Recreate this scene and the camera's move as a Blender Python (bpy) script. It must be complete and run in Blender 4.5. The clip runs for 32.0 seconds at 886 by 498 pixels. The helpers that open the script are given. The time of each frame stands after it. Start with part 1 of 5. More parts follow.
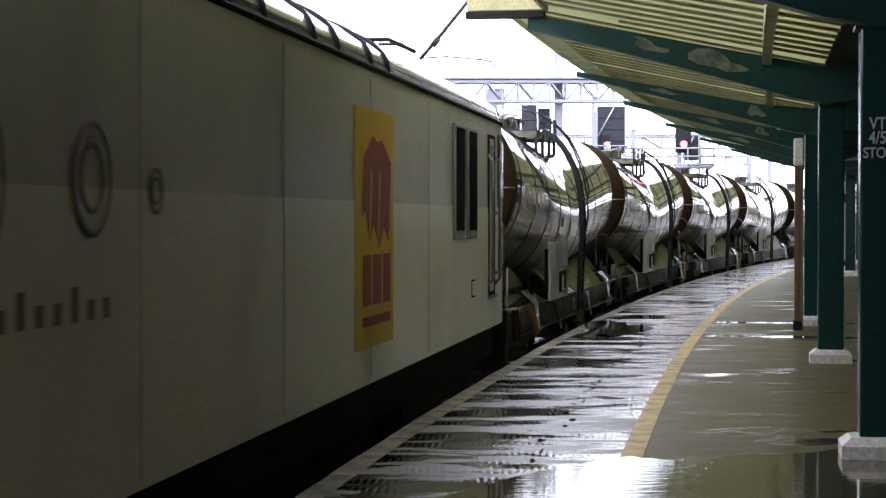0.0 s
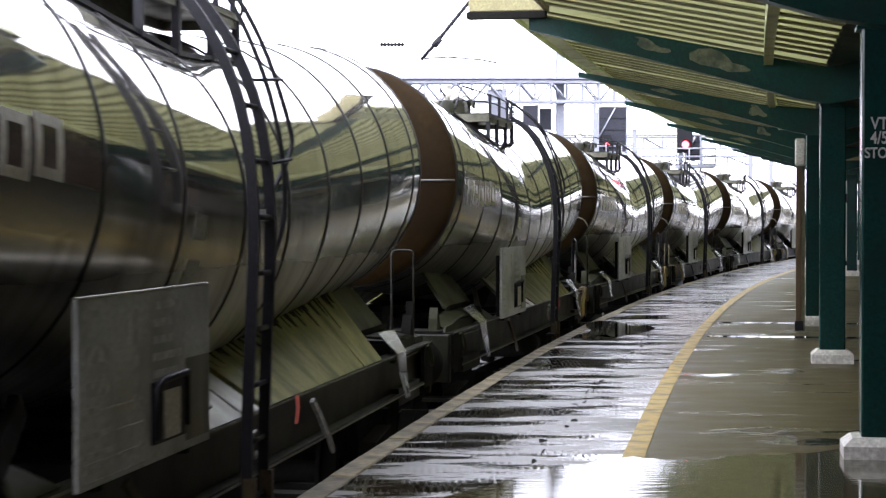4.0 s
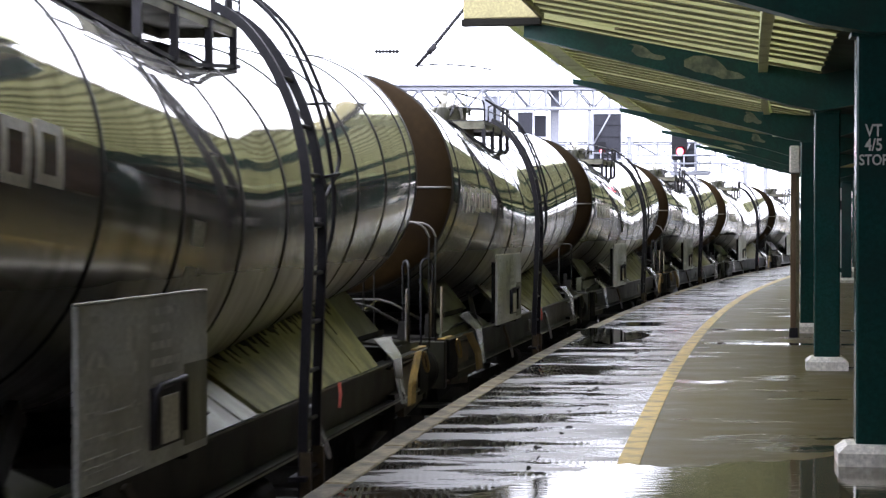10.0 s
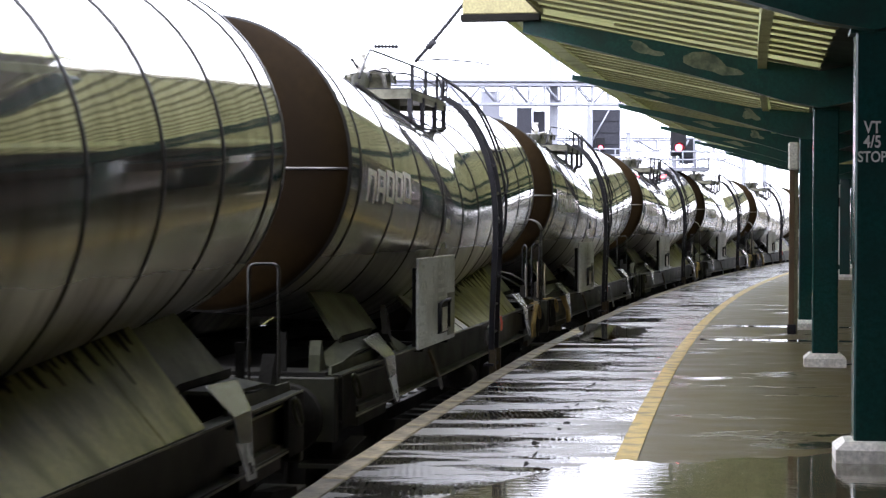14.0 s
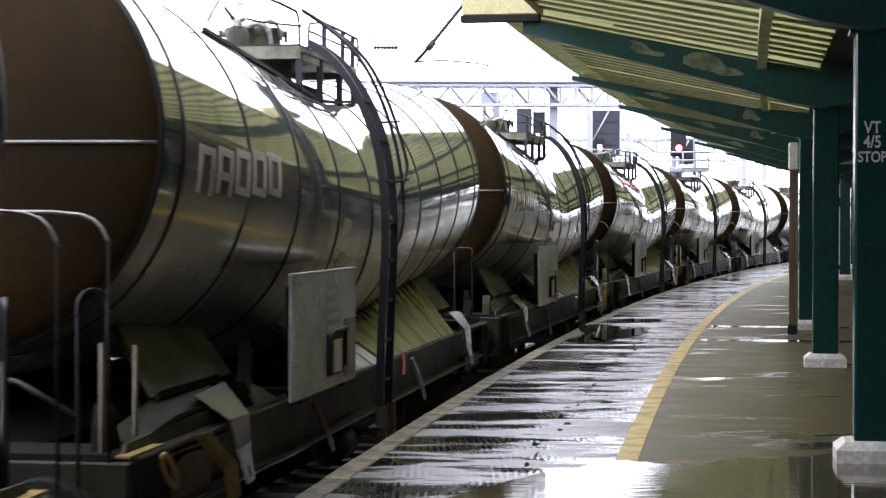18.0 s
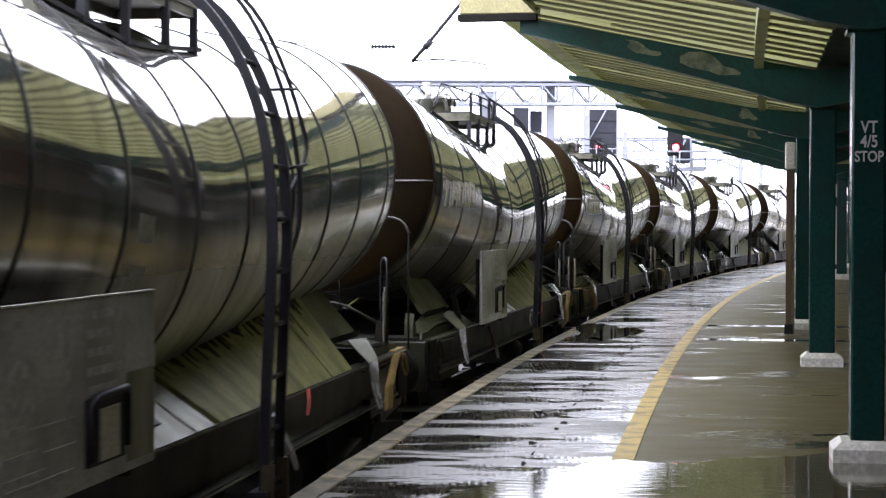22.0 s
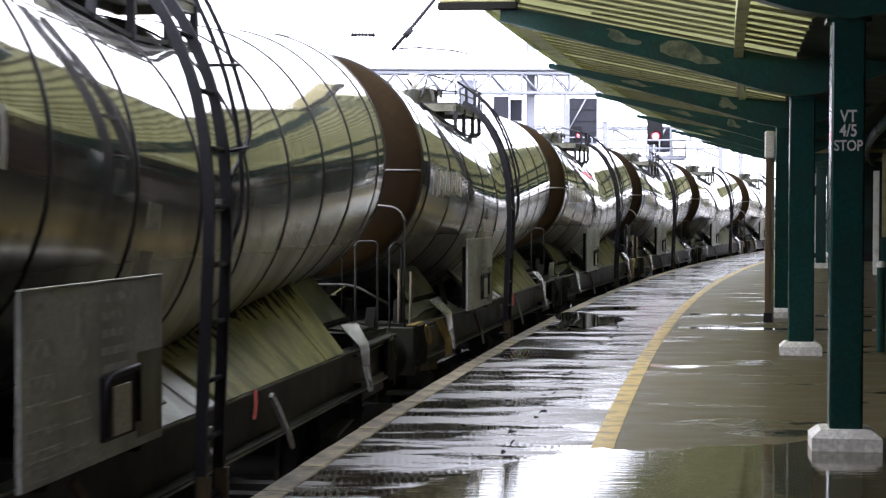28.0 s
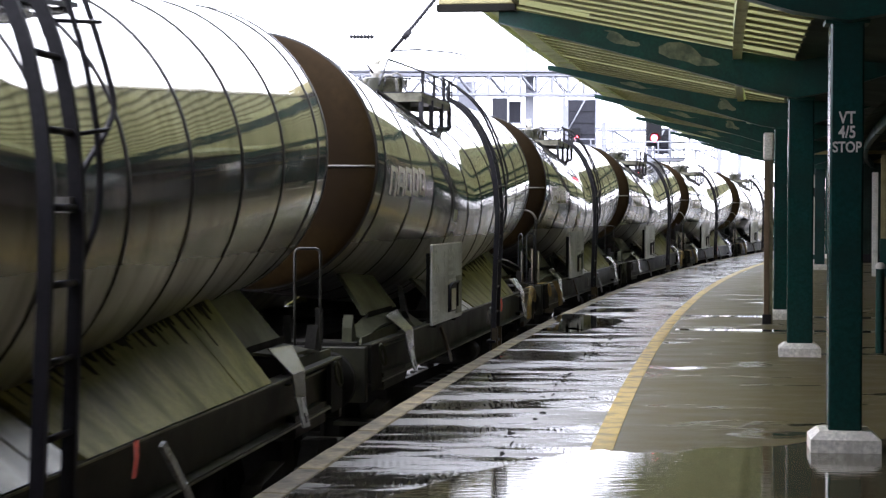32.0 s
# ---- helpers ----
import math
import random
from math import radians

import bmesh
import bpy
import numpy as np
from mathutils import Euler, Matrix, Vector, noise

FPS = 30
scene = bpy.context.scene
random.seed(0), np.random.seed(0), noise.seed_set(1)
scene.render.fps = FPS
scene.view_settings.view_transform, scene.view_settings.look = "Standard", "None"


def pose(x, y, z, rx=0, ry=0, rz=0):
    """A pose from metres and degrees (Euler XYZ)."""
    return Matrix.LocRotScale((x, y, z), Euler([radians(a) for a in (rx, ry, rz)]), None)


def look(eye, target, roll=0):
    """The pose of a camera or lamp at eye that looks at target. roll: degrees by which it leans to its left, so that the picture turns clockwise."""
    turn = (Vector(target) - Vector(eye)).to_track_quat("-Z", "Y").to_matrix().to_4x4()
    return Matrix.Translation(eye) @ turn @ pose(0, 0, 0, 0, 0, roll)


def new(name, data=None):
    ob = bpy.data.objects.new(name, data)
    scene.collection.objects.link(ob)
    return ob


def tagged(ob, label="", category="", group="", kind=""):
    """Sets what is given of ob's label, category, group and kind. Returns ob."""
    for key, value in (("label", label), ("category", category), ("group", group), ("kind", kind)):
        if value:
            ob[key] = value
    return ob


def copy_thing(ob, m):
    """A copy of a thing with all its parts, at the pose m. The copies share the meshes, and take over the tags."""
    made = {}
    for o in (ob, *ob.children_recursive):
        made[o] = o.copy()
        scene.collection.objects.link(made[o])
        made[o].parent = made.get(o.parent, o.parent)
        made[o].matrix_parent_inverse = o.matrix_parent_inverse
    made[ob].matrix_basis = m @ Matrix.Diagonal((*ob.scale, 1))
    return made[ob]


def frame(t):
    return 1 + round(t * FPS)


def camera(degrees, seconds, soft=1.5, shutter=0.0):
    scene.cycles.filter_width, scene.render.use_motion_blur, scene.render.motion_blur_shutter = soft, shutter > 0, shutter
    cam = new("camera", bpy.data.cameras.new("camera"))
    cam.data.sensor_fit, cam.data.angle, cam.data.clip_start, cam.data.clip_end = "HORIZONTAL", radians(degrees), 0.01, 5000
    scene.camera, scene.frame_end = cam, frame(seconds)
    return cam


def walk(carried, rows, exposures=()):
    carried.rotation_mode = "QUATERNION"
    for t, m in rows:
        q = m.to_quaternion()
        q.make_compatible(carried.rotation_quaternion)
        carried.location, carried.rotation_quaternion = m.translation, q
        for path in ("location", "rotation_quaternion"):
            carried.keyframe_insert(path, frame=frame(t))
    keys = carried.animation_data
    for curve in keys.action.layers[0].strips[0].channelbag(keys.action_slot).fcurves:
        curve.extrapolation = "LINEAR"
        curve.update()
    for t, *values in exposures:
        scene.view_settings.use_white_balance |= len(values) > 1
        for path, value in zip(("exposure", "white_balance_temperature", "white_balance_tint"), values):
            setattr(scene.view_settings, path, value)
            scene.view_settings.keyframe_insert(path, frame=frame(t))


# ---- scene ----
# The station: x to the right, y ahead, z = 0 on the platform; rails lie 0.915 m lower.
RAIL = -0.915
EYE = 1.42
SPEED = 4.309        # of the train, metres a second, towards the camera
SPACING = 12.84      # from wagon to wagon

cam = camera(26.73, 32.0, soft=1.3, shutter=0.4)
# seconds, tilt, turn, lean
SWAY = [(0.0, 89.097, 0.0, 0.0),
        (0.5, 89.141, 0.039, -0.052),
        (1.0, 89.11, 0.033, 0.025),
        (1.5, 89.08, 0.007, 0.072),
        (2.0, 89.095, 0.045, -0.031),
        (2.5, 89.134, 0.06, -0.0),
        (3.0, 89.148, 0.072, -0.048),
        (3.5, 89.111, 0.039, -0.044),
        (5.5, 89.107, 0.087, 0.001),
        (6.0, 89.159, 0.097, -0.013),
        (6.5, 89.14, 0.017, 0.004),
        (7.0, 89.186, -0.036, -0.084),
        (7.5, 89.285, -0.001, 0.033),
        (8.0, 89.239, -0.045, 0.056),
        (8.5, 89.263, -0.058, -0.041),
        (9.0, 89.241, -0.058, 0.04),
        (9.5, 89.251, -0.047, 0.038),
        (10.0, 89.319, -0.115, -0.017),
        (10.5, 89.286, -0.056, -0.018),
        (11.0, 89.262, -0.095, 0.057),
        (11.5, 89.228, -0.117, 0.039),
        (12.0, 89.211, -0.146, 0.088),
        (12.5, 89.239, -0.107, 0.028),
        (13.0, 89.231, -0.142, 0.15),
        (13.5, 89.256, -0.139, 0.072),
        (14.0, 89.176, -0.163, 0.188),
        (14.5, 89.233, -0.224, 0.116),
        (16.5, 89.155, -0.129, 0.078),
        (17.0, 89.231, -0.177, 0.196),
        (17.5, 89.176, -0.243, 0.1),
        (18.0, 89.206, -0.156, 0.071),
        (18.5, 89.201, -0.189, 0.084),
        (19.0, 89.206, -0.249, 0.161),
        (19.5, 89.229, -0.201, 0.142),
        (20.0, 89.178, -0.177, 0.195),
        (20.5, 89.245, -0.257, 0.122),
        (21.0, 89.175, -0.269, 0.084),
        (21.5, 89.176, -0.282, 0.182),
        (22.0, 89.176, -0.255, 0.139),
        (22.5, 89.204, -0.245, 0.152),
        (23.0, 88.934, -0.315, 0.334),
        (23.5, 88.729, -0.657, 0.24),
        (24.0, 88.726, -0.659, 0.218),
        (24.5, 88.717, -0.66, 0.232),
        (25.0, 88.741, -0.657, 0.164),
        (25.5, 88.718, -0.661, 0.249),
        (27.5, 88.771, -0.845, 0.208),
        (28.0, 88.824, -0.872, 0.207),
        (28.5, 88.828, -0.832, 0.315),
        (29.0, 88.876, -0.871, 0.195),
        (29.5, 88.845, -0.878, 0.293),
        (30.0, 88.849, -0.898, 0.195),
        (30.5, 88.849, -0.898, 0.195),
        (31.0, 88.836, -0.847, 0.17),
        (31.5, 88.89, -0.913, 0.14),
        (32.0, 88.882, -0.906, 0.154)]
walk(cam, [(t, pose(0, 0, EYE, a, 0, b) @ pose(0, 0, 0, 0, 0, c)) for t, a, b, c in SWAY],
     exposures=[(0.0, -0.15, 6050, 16), (3.0, -0.10, 6050, 16), (6.0, 0.0, 6050, 16), (32.0, 0.0, 6050, 16)])

# ---- light: a white overcast sky ----
world = bpy.data.worlds.new("overcast_sky")
scene.world = world
world.use_nodes = True
wn = world.node_tree.nodes
wl = world.node_tree.links
sky = wn.new("ShaderNodeTexSky")
sky.sky_type, sky.sun_disc = "NISHITA", False
sky.sun_elevation, sky.sun_rotation = radians(50), radians(-70)
sky.air_density, sky.dust_density = 1.0, 4.0
veil = wn.new("ShaderNodeMix")
veil.data_type = "RGBA"
veil.inputs["Factor"].default_value = 0.86
veil.inputs["B"].default_value = (17.5, 17.7, 18.6, 1)
wl.new(sky.outputs[0], veil.inputs["A"])
wl.new(veil.outputs["Result"], wn["Background"].inputs[0])
wn["Background"].inputs[1].default_value = 0.315
sun_data = bpy.data.lights.new("sun", "SUN")
sun_data.energy, sun_data.angle, sun_data.color = 0.7, radians(40), (1.0, 0.97, 0.92)
sun = new("sun", sun_data)
sun.matrix_world = look((-60, 22, 75), (0, 0, 0))


# ---- the line of the platform edge ----
def edge_x(y):
    return -2.073 + 0.126 * y + 1.161e-3 * y * y + (2.81e-6 * y ** 3 if y > 0 else 0)


EY = np.linspace(-170, 260, 4301)
EX = np.array([edge_x(y) for y in EY])
ES = np.concatenate([[0], np.cumsum(np.hypot(np.diff(EX), np.diff(EY)))])
ES -= np.interp(0, EY, ES)


def along(s, off=0.0, z=0.0):
    """The point s metres along the edge, off metres to its right."""
    y = float(np.interp(s, ES, EY))
    y1, y2 = float(np.interp(s - 0.5, ES, EY)), float(np.interp(s + 0.5, ES, EY))
    x1, x2 = edge_x(y1), edge_x(y2)
    n = math.hypot(x2 - x1, y2 - y1)
    tx, ty = (x2 - x1) / n, (y2 - y1) / n
    return Vector((edge_x(y) + off * ty, y - off * tx, z))


def heading(s):
    a, b = along(s - 0.5), along(s + 0.5)
    return math.degrees(math.atan2(b.y - a.y, b.x - a.x)) - 90


def placed(s, off, z=0.0, turn=0.0):
    p = along(s, off, z)
    return pose(p.x, p.y, p.z, 0, 0, heading(s) + turn)


# ---- materials ----
def material(name, base, rough=0.6, metal=0.0, spread=0.25, scale=3.0, fine=40.0, bump=0.15, dirt=None, dirt_amount=0.3, spec=0.5, coords="Object", vary=0.0, stretch=(1, 1, 1)):
    m = bpy.data.materials.new(name)
    m.use_nodes = True
    n, l = m.node_tree.nodes, m.node_tree.links
    b = n["Principled BSDF"]
    tc = n.new("ShaderNodeTexCoord")
    mp = n.new("ShaderNodeMapping")
    mp.inputs["Scale"].default_value = stretch
    l.new(tc.outputs[coords], mp.inputs[0])
    big, small = n.new("ShaderNodeTexNoise"), n.new("ShaderNodeTexNoise")
    big.inputs["Scale"].default_value, big.inputs["Detail"].default_value = scale, 6
    small.inputs["Scale"].default_value, small.inputs["Detail"].default_value = fine, 4
    l.new(mp.outputs[0], big.inputs[0])
    l.new(mp.outputs[0], small.inputs[0])
    ramp = n.new("ShaderNodeValToRGB")
    lo = [max(0, c * (1 - spread)) for c in base]
    hi = [min(1, c * (1 + spread)) for c in base]
    ramp.color_ramp.elements[0].position, ramp.color_ramp.elements[0].color = 0.3, (*lo, 1)
    ramp.color_ramp.elements[1].position, ramp.color_ramp.elements[1].color = 0.7, (*hi, 1)
    l.new(small.outputs[0], ramp.inputs[0])
    last = ramp.outputs[0]
    if dirt:
        mix = n.new("ShaderNodeMix")
        mix.data_type = "RGBA"
        r2 = n.new("ShaderNodeValToRGB")
        r2.color_ramp.elements[0].position, r2.color_ramp.elements[1].position = 0.62 - 0.35 * dirt_amount, 0.8 - 0.3 * dirt_amount
        l.new(big.outputs[0], r2.inputs[0])
        l.new(r2.outputs[0], mix.inputs["Factor"])
        l.new(last, mix.inputs["A"])
        mix.inputs["B"].default_value = (*dirt, 1)
        last = mix.outputs["Result"]
    if vary:
        info, hsv, mr = n.new("ShaderNodeObjectInfo"), n.new("ShaderNodeHueSaturation"), n.new("ShaderNodeMapRange")
        mr.inputs["To Min"].default_value, mr.inputs["To Max"].default_value = 1 - vary, 1 + vary
        l.new(info.outputs["Random"], mr.inputs[0])
        l.new(mr.outputs[0], hsv.inputs["Value"])
        l.new(last, hsv.inputs["Color"])
        last = hsv.outputs[0]
    l.new(last, b.inputs["Base Color"])
    mr2 = n.new("ShaderNodeMapRange")
    mr2.inputs["To Min"].default_value, mr2.inputs["To Max"].default_value = max(0.02, rough * 0.75), min(1, rough * 1.3)
    l.new(big.outputs[0], mr2.inputs[0])
    l.new(mr2.outputs[0], b.inputs["Roughness"])
    b.inputs["Metallic"].default_value = metal
    b.inputs["Specular IOR Level"].default_value = spec
    if bump:
        bp = n.new("ShaderNodeBump")
        bp.inputs["Strength"].default_value, bp.inputs["Distance"].default_value = bump, 0.01
        l.new(small.outputs[0], bp.inputs["Height"])
        l.new(bp.outputs[0], b.inputs["Normal"])
    return m


def glow(name, colour, strength):
    m = bpy.data.materials.new(name)
    m.use_nodes = True
    b = m.node_tree.nodes["Principled BSDF"]
    b.inputs["Base Color"].default_value = (*colour, 1)
    b.inputs["Emission Color"].default_value = (*colour, 1)
    b.inputs["Emission Strength"].default_value = strength
    return m


def cladding(name):
    """Stainless steel sheet, brushed, with a film of grime that thickens in streaks."""
    m = bpy.data.materials.new(name)
    m.use_nodes = True
    n, l = m.node_tree.nodes, m.node_tree.links
    b = n["Principled BSDF"]
    tc, mp = n.new("ShaderNodeTexCoord"), n.new("ShaderNodeMapping")
    l.new(tc.outputs["Object"], mp.inputs[0])
    mp.inputs["Scale"].default_value = (1, 1, 1)
    big, dent, grain = (n.new("ShaderNodeTexNoise") for _ in range(3))
    big.inputs["Scale"].default_value, big.inputs["Detail"].default_value = 1.6, 8
    dent.inputs["Scale"].default_value, dent.inputs["Detail"].default_value = 2.2, 1.5
    l.new(mp.outputs[0], big.inputs[0])
    l.new(mp.outputs[0], dent.inputs[0])
    mp2 = n.new("ShaderNodeMapping")
    mp2.inputs["Scale"].default_value = (6, 90, 6)
    l.new(tc.outputs["Object"], mp2.inputs[0])
    l.new(mp2.outputs[0], grain.inputs[0])
    grain.inputs["Scale"].default_value = 3
    ramp = n.new("ShaderNodeValToRGB")
    ramp.color_ramp.elements[0].position, ramp.color_ramp.elements[0].color = 0.35, (0.44, 0.42, 0.385, 1)
    ramp.color_ramp.elements[1].position, ramp.color_ramp.elements[1].color = 0.68, (0.74, 0.72, 0.68, 1)
    l.new(big.outputs[0], ramp.inputs[0])
    mp3, streak, soot, grimed = n.new("ShaderNodeMapping"), n.new("ShaderNodeTexNoise"), n.new("ShaderNodeMapRange"), n.new("ShaderNodeMix")
    mp3.inputs["Scale"].default_value = (0.5, 3.2, 0.6)
    l.new(tc.outputs["Object"], mp3.inputs[0])
    l.new(mp3.outputs[0], streak.inputs[0])
    streak.inputs["Scale"].default_value, streak.inputs["Detail"].default_value = 1.7, 8
    soot.inputs["From Min"].default_value, soot.inputs["From Max"].default_value = 0.46, 0.72
    soot.inputs["To Min"].default_value, soot.inputs["To Max"].default_value = 0.0, 0.62
    l.new(streak.outputs[0], soot.inputs[0])
    grimed.data_type = "RGBA"
    grimed.inputs["B"].default_value = (0.16, 0.135, 0.095, 1)
    l.new(soot.outputs[0], grimed.inputs["Factor"])
    l.new(ramp.outputs[0], grimed.inputs["A"])
    l.new(grimed.outputs["Result"], b.inputs["Base Color"])
    mr = n.new("ShaderNodeMapRange")
    mr.inputs["To Min"].default_value, mr.inputs["To Max"].default_value = 0.07, 0.02
    l.new(big.outputs[0], mr.inputs[0])
    sep, film, add = n.new("ShaderNodeSeparateXYZ"), n.new("ShaderNodeMapRange"), n.new("ShaderNodeMath")
    l.new(tc.outputs["Object"], sep.inputs[0])
    l.new(sep.outputs["Z"], film.inputs[0])
    film.inputs["From Min"].default_value, film.inputs["From Max"].default_value = 2.55, 2.0
    film.inputs["To Min"].default_value, film.inputs["To Max"].default_value = 0.0, 0.27
    add.operation = "ADD"
    l.new(mr.outputs[0], add.inputs[0])
    l.new(film.outputs[0], add.inputs[1])
    l.new(add.outputs[0], b.inputs["Roughness"])
    b.inputs["Metallic"].default_value = 0.80
    b1, b2 = n.new("ShaderNodeBump"), n.new("ShaderNodeBump")
    b1.inputs["Strength"].default_value, b1.inputs["Distance"].default_value = 0.14, 0.010
    b2.inputs["Strength"].default_value, b2.inputs["Distance"].default_value = 0.006, 0.002
    l.new(dent.outputs[0], b1.inputs["Height"])
    l.new(grain.outputs[0], b2.inputs["Height"])
    l.new(b1.outputs[0], b2.inputs["Normal"])
    l.new(b2.outputs[0], b.inputs["Normal"])
    return m


def wet_ground(name, dry, damp, puddle_size=0.9, level=0.5, wet_rough=0.06, dry_rough=0.34, across=0.55, lengthwise=1.0, studs=0.0, spec=0.5, blend=0.035):
    """Worn asphalt or concrete under rain: dark damp areas and mirror-flat shallow puddles."""
    m = bpy.data.materials.new(name)
    m.use_nodes = True
    n, l = m.node_tree.nodes, m.node_tree.links
    b = n["Principled BSDF"]
    tc = n.new("ShaderNodeTexCoord")
    mp = n.new("ShaderNodeMapping")
    mp.inputs["Scale"].default_value = (across, lengthwise, 1.0)
    mp.inputs["Rotation"].default_value = (0, 0, radians(-4))
    l.new(tc.outputs["Object"], mp.inputs[0])
    pud, grit, stain = (n.new("ShaderNodeTexNoise") for _ in range(3))
    pud.inputs["Scale"].default_value, pud.inputs["Detail"].default_value, pud.inputs["Roughness"].default_value = puddle_size, 8, 0.66
    grit.inputs["Scale"].default_value, grit.inputs["Detail"].default_value = 90, 3
    stain.inputs["Scale"].default_value, stain.inputs["Detail"].default_value = 1.9, 9
    for t in (pud, stain):
        l.new(mp.outputs[0], t.inputs[0])
    l.new(tc.outputs["Object"], grit.inputs[0])
    wet = n.new("ShaderNodeValToRGB")
    wet.color_ramp.elements[0].position, wet.color_ramp.elements[1].position = level - blend, level + blend
    l.new(pud.outputs[0], wet.inputs[0])
    col = n.new("ShaderNodeMix")
    col.data_type = "RGBA"
    col.inputs["A"].default_value, col.inputs["B"].default_value = (*dry, 1), (*damp, 1)
    l.new(wet.outputs[0], col.inputs["Factor"])
    mul = n.new("ShaderNodeMix")
    mul.data_type, mul.blend_type = "RGBA", "MULTIPLY"
    mul.inputs["Factor"].default_value = 0.9
    r = n.new("ShaderNodeValToRGB")
    r.color_ramp.elements[0].position, r.color_ramp.elements[0].color = 0.3, (0.45, 0.45, 0.42, 1)
    r.color_ramp.elements[1].position = 0.65
    l.new(stain.outputs[0], r.inputs[0])
    l.new(col.outputs["Result"], mul.inputs["A"])
    l.new(r.outputs[0], mul.inputs["B"])
    l.new(mul.outputs["Result"], b.inputs["Base Color"])
    b.inputs["Specular IOR Level"].default_value = spec
    ro = n.new("ShaderNodeMapRange")
    ro.inputs["To Max"].default_value = wet_rough
    worn = n.new("ShaderNodeMapRange")
    worn.inputs["From Min"].default_value, worn.inputs["From Max"].default_value = 0.3, 0.7
    worn.inputs["To Min"].default_value, worn.inputs["To Max"].default_value = 0.8 * dry_rough, 1.2 * dry_rough
    l.new(stain.outputs[0], worn.inputs[0])
    l.new(worn.outputs[0], ro.inputs["To Min"])
    l.new(wet.outputs[0], ro.inputs[0])
    l.new(ro.outputs[0], b.inputs["Roughness"])
    inv = n.new("ShaderNodeMapRange")
    inv.inputs["To Min"].default_value, inv.inputs["To Max"].default_value = 0.4, 0.02
    l.new(wet.outputs[0], inv.inputs[0])
    bp = n.new("ShaderNodeBump")
    bp.inputs["Distance"].default_value = 0.004
    l.new(inv.outputs[0], bp.inputs["Strength"])
    l.new(grit.outputs[0], bp.inputs["Height"])
    last = bp
    if studs:
        # short raised ribs in courses
        sep = n.new("ShaderNodeSeparateXYZ")
        l.new(tc.outputs["Object"], sep.inputs[0])
        waves = []
        for axis in ("X", "Y"):
            k, sn = n.new("ShaderNodeMath"), n.new("ShaderNodeMath")
            k.operation, sn.operation = "MULTIPLY", "SINE"
            k.inputs[1].default_value = 2 * math.pi / (studs if axis == "Y" else 0.105 * studs)
            l.new(sep.outputs[axis], k.inputs[0])
            l.new(k.outputs[0], sn.inputs[0])
            waves.append(sn)
        soft, both = n.new("ShaderNodeMath"), n.new("ShaderNodeMath")
        soft.operation, both.operation = "MULTIPLY_ADD", "MULTIPLY"
        soft.inputs[1].default_value, soft.inputs[2].default_value = 0.5, 0.5
        l.new(waves[1].outputs[0], soft.inputs[0])
        l.new(soft.outputs[0], both.inputs[0])
        l.new(waves[0].outputs[0], both.inputs[1])
        b2 = n.new("ShaderNodeBump")
        b2.inputs["Strength"].default_value, b2.inputs["Distance"].default_value = 0.30, 0.003
        l.new(both.outputs[0], b2.inputs["Height"])
        l.new(bp.outputs[0], b2.inputs["Normal"])
        last = b2
    l.new(last.outputs[0], b.inputs["Normal"])
    return m


ASPHALT = wet_ground("wet_asphalt", (0.112, 0.091, 0.040), (0.042, 0.036, 0.019), 0.75, 0.61, 0.05, 0.42, 0.8, 1.6, spec=0.4, blend=0.05)
PAVING = wet_ground("wet_paving", (0.088, 0.082, 0.062), (0.030, 0.028, 0.022), 1.15, 0.50, 0.02, 0.34, 0.6, 1.7, studs=0.40, spec=1.0, blend=0.05)
COPING = material("worn_coping_stone", (0.22, 0.18, 0.10), 0.6, spread=0.45, scale=3.5, fine=28, bump=0.8, dirt=(0.085, 0.072, 0.044), dirt_amount=0.65, spec=0.3, vary=0.3)
YELLOW_LINE = material("worn_yellow_paint", (0.52, 0.36, 0.06), 0.4, scale=5, dirt=(0.20, 0.16, 0.07), dirt_amount=0.45)
WORN = material("worn_black_hole", (0.012, 0.011, 0.009), 0.8, fine=60, bump=0.4, spec=0.05)
FLOOD = material("rippled_flood_water", (0.085, 0.072, 0.040), 0.03, scale=1.5, bump=0.11, fine=5, dirt=(0.045, 0.039, 0.022), dirt_amount=0.5, stretch=(0.8, 4.0, 1))
WATER = material("standing_water", (0.032, 0.030, 0.022), 0.03, bump=0.05, fine=7)
BALLAST = material("ballast", (0.05, 0.044, 0.038), 0.9, scale=1.5, fine=14, bump=1.0, dirt=(0.025, 0.022, 0.02), dirt_amount=0.5)
STEEL = cladding("stainless_cladding")
BAND = material("dark_band", (0.014, 0.013, 0.012), 0.5)
RUST = material("rust_brown_paint", (0.026, 0.0160, 0.0062), 0.5, scale=1.2, fine=18, spread=0.18, dirt=(0.018, 0.0115, 0.006), dirt_amount=0.5, bump=0.05, spec=0.05, vary=0.35)
FRAME = material("grimy_grey_frame", (0.026, 0.0265, 0.015), 0.45, scale=2.5, dirt=(0.012, 0.0115, 0.009), dirt_amount=0.5, spec=0.2)
ARCH = material("olive_grimed_arch", (0.030, 0.032, 0.016), 0.6, scale=3.0, dirt=(0.013, 0.0135, 0.008), dirt_amount=0.5, spec=0.15)
SKIRT = material("limewashed_skirt", (0.19, 0.186, 0.108), 0.33, scale=1.8, dirt=(0.09, 0.088, 0.05), dirt_amount=0.6, spec=0.4, stretch=(0.8, 2.4, 0.8))
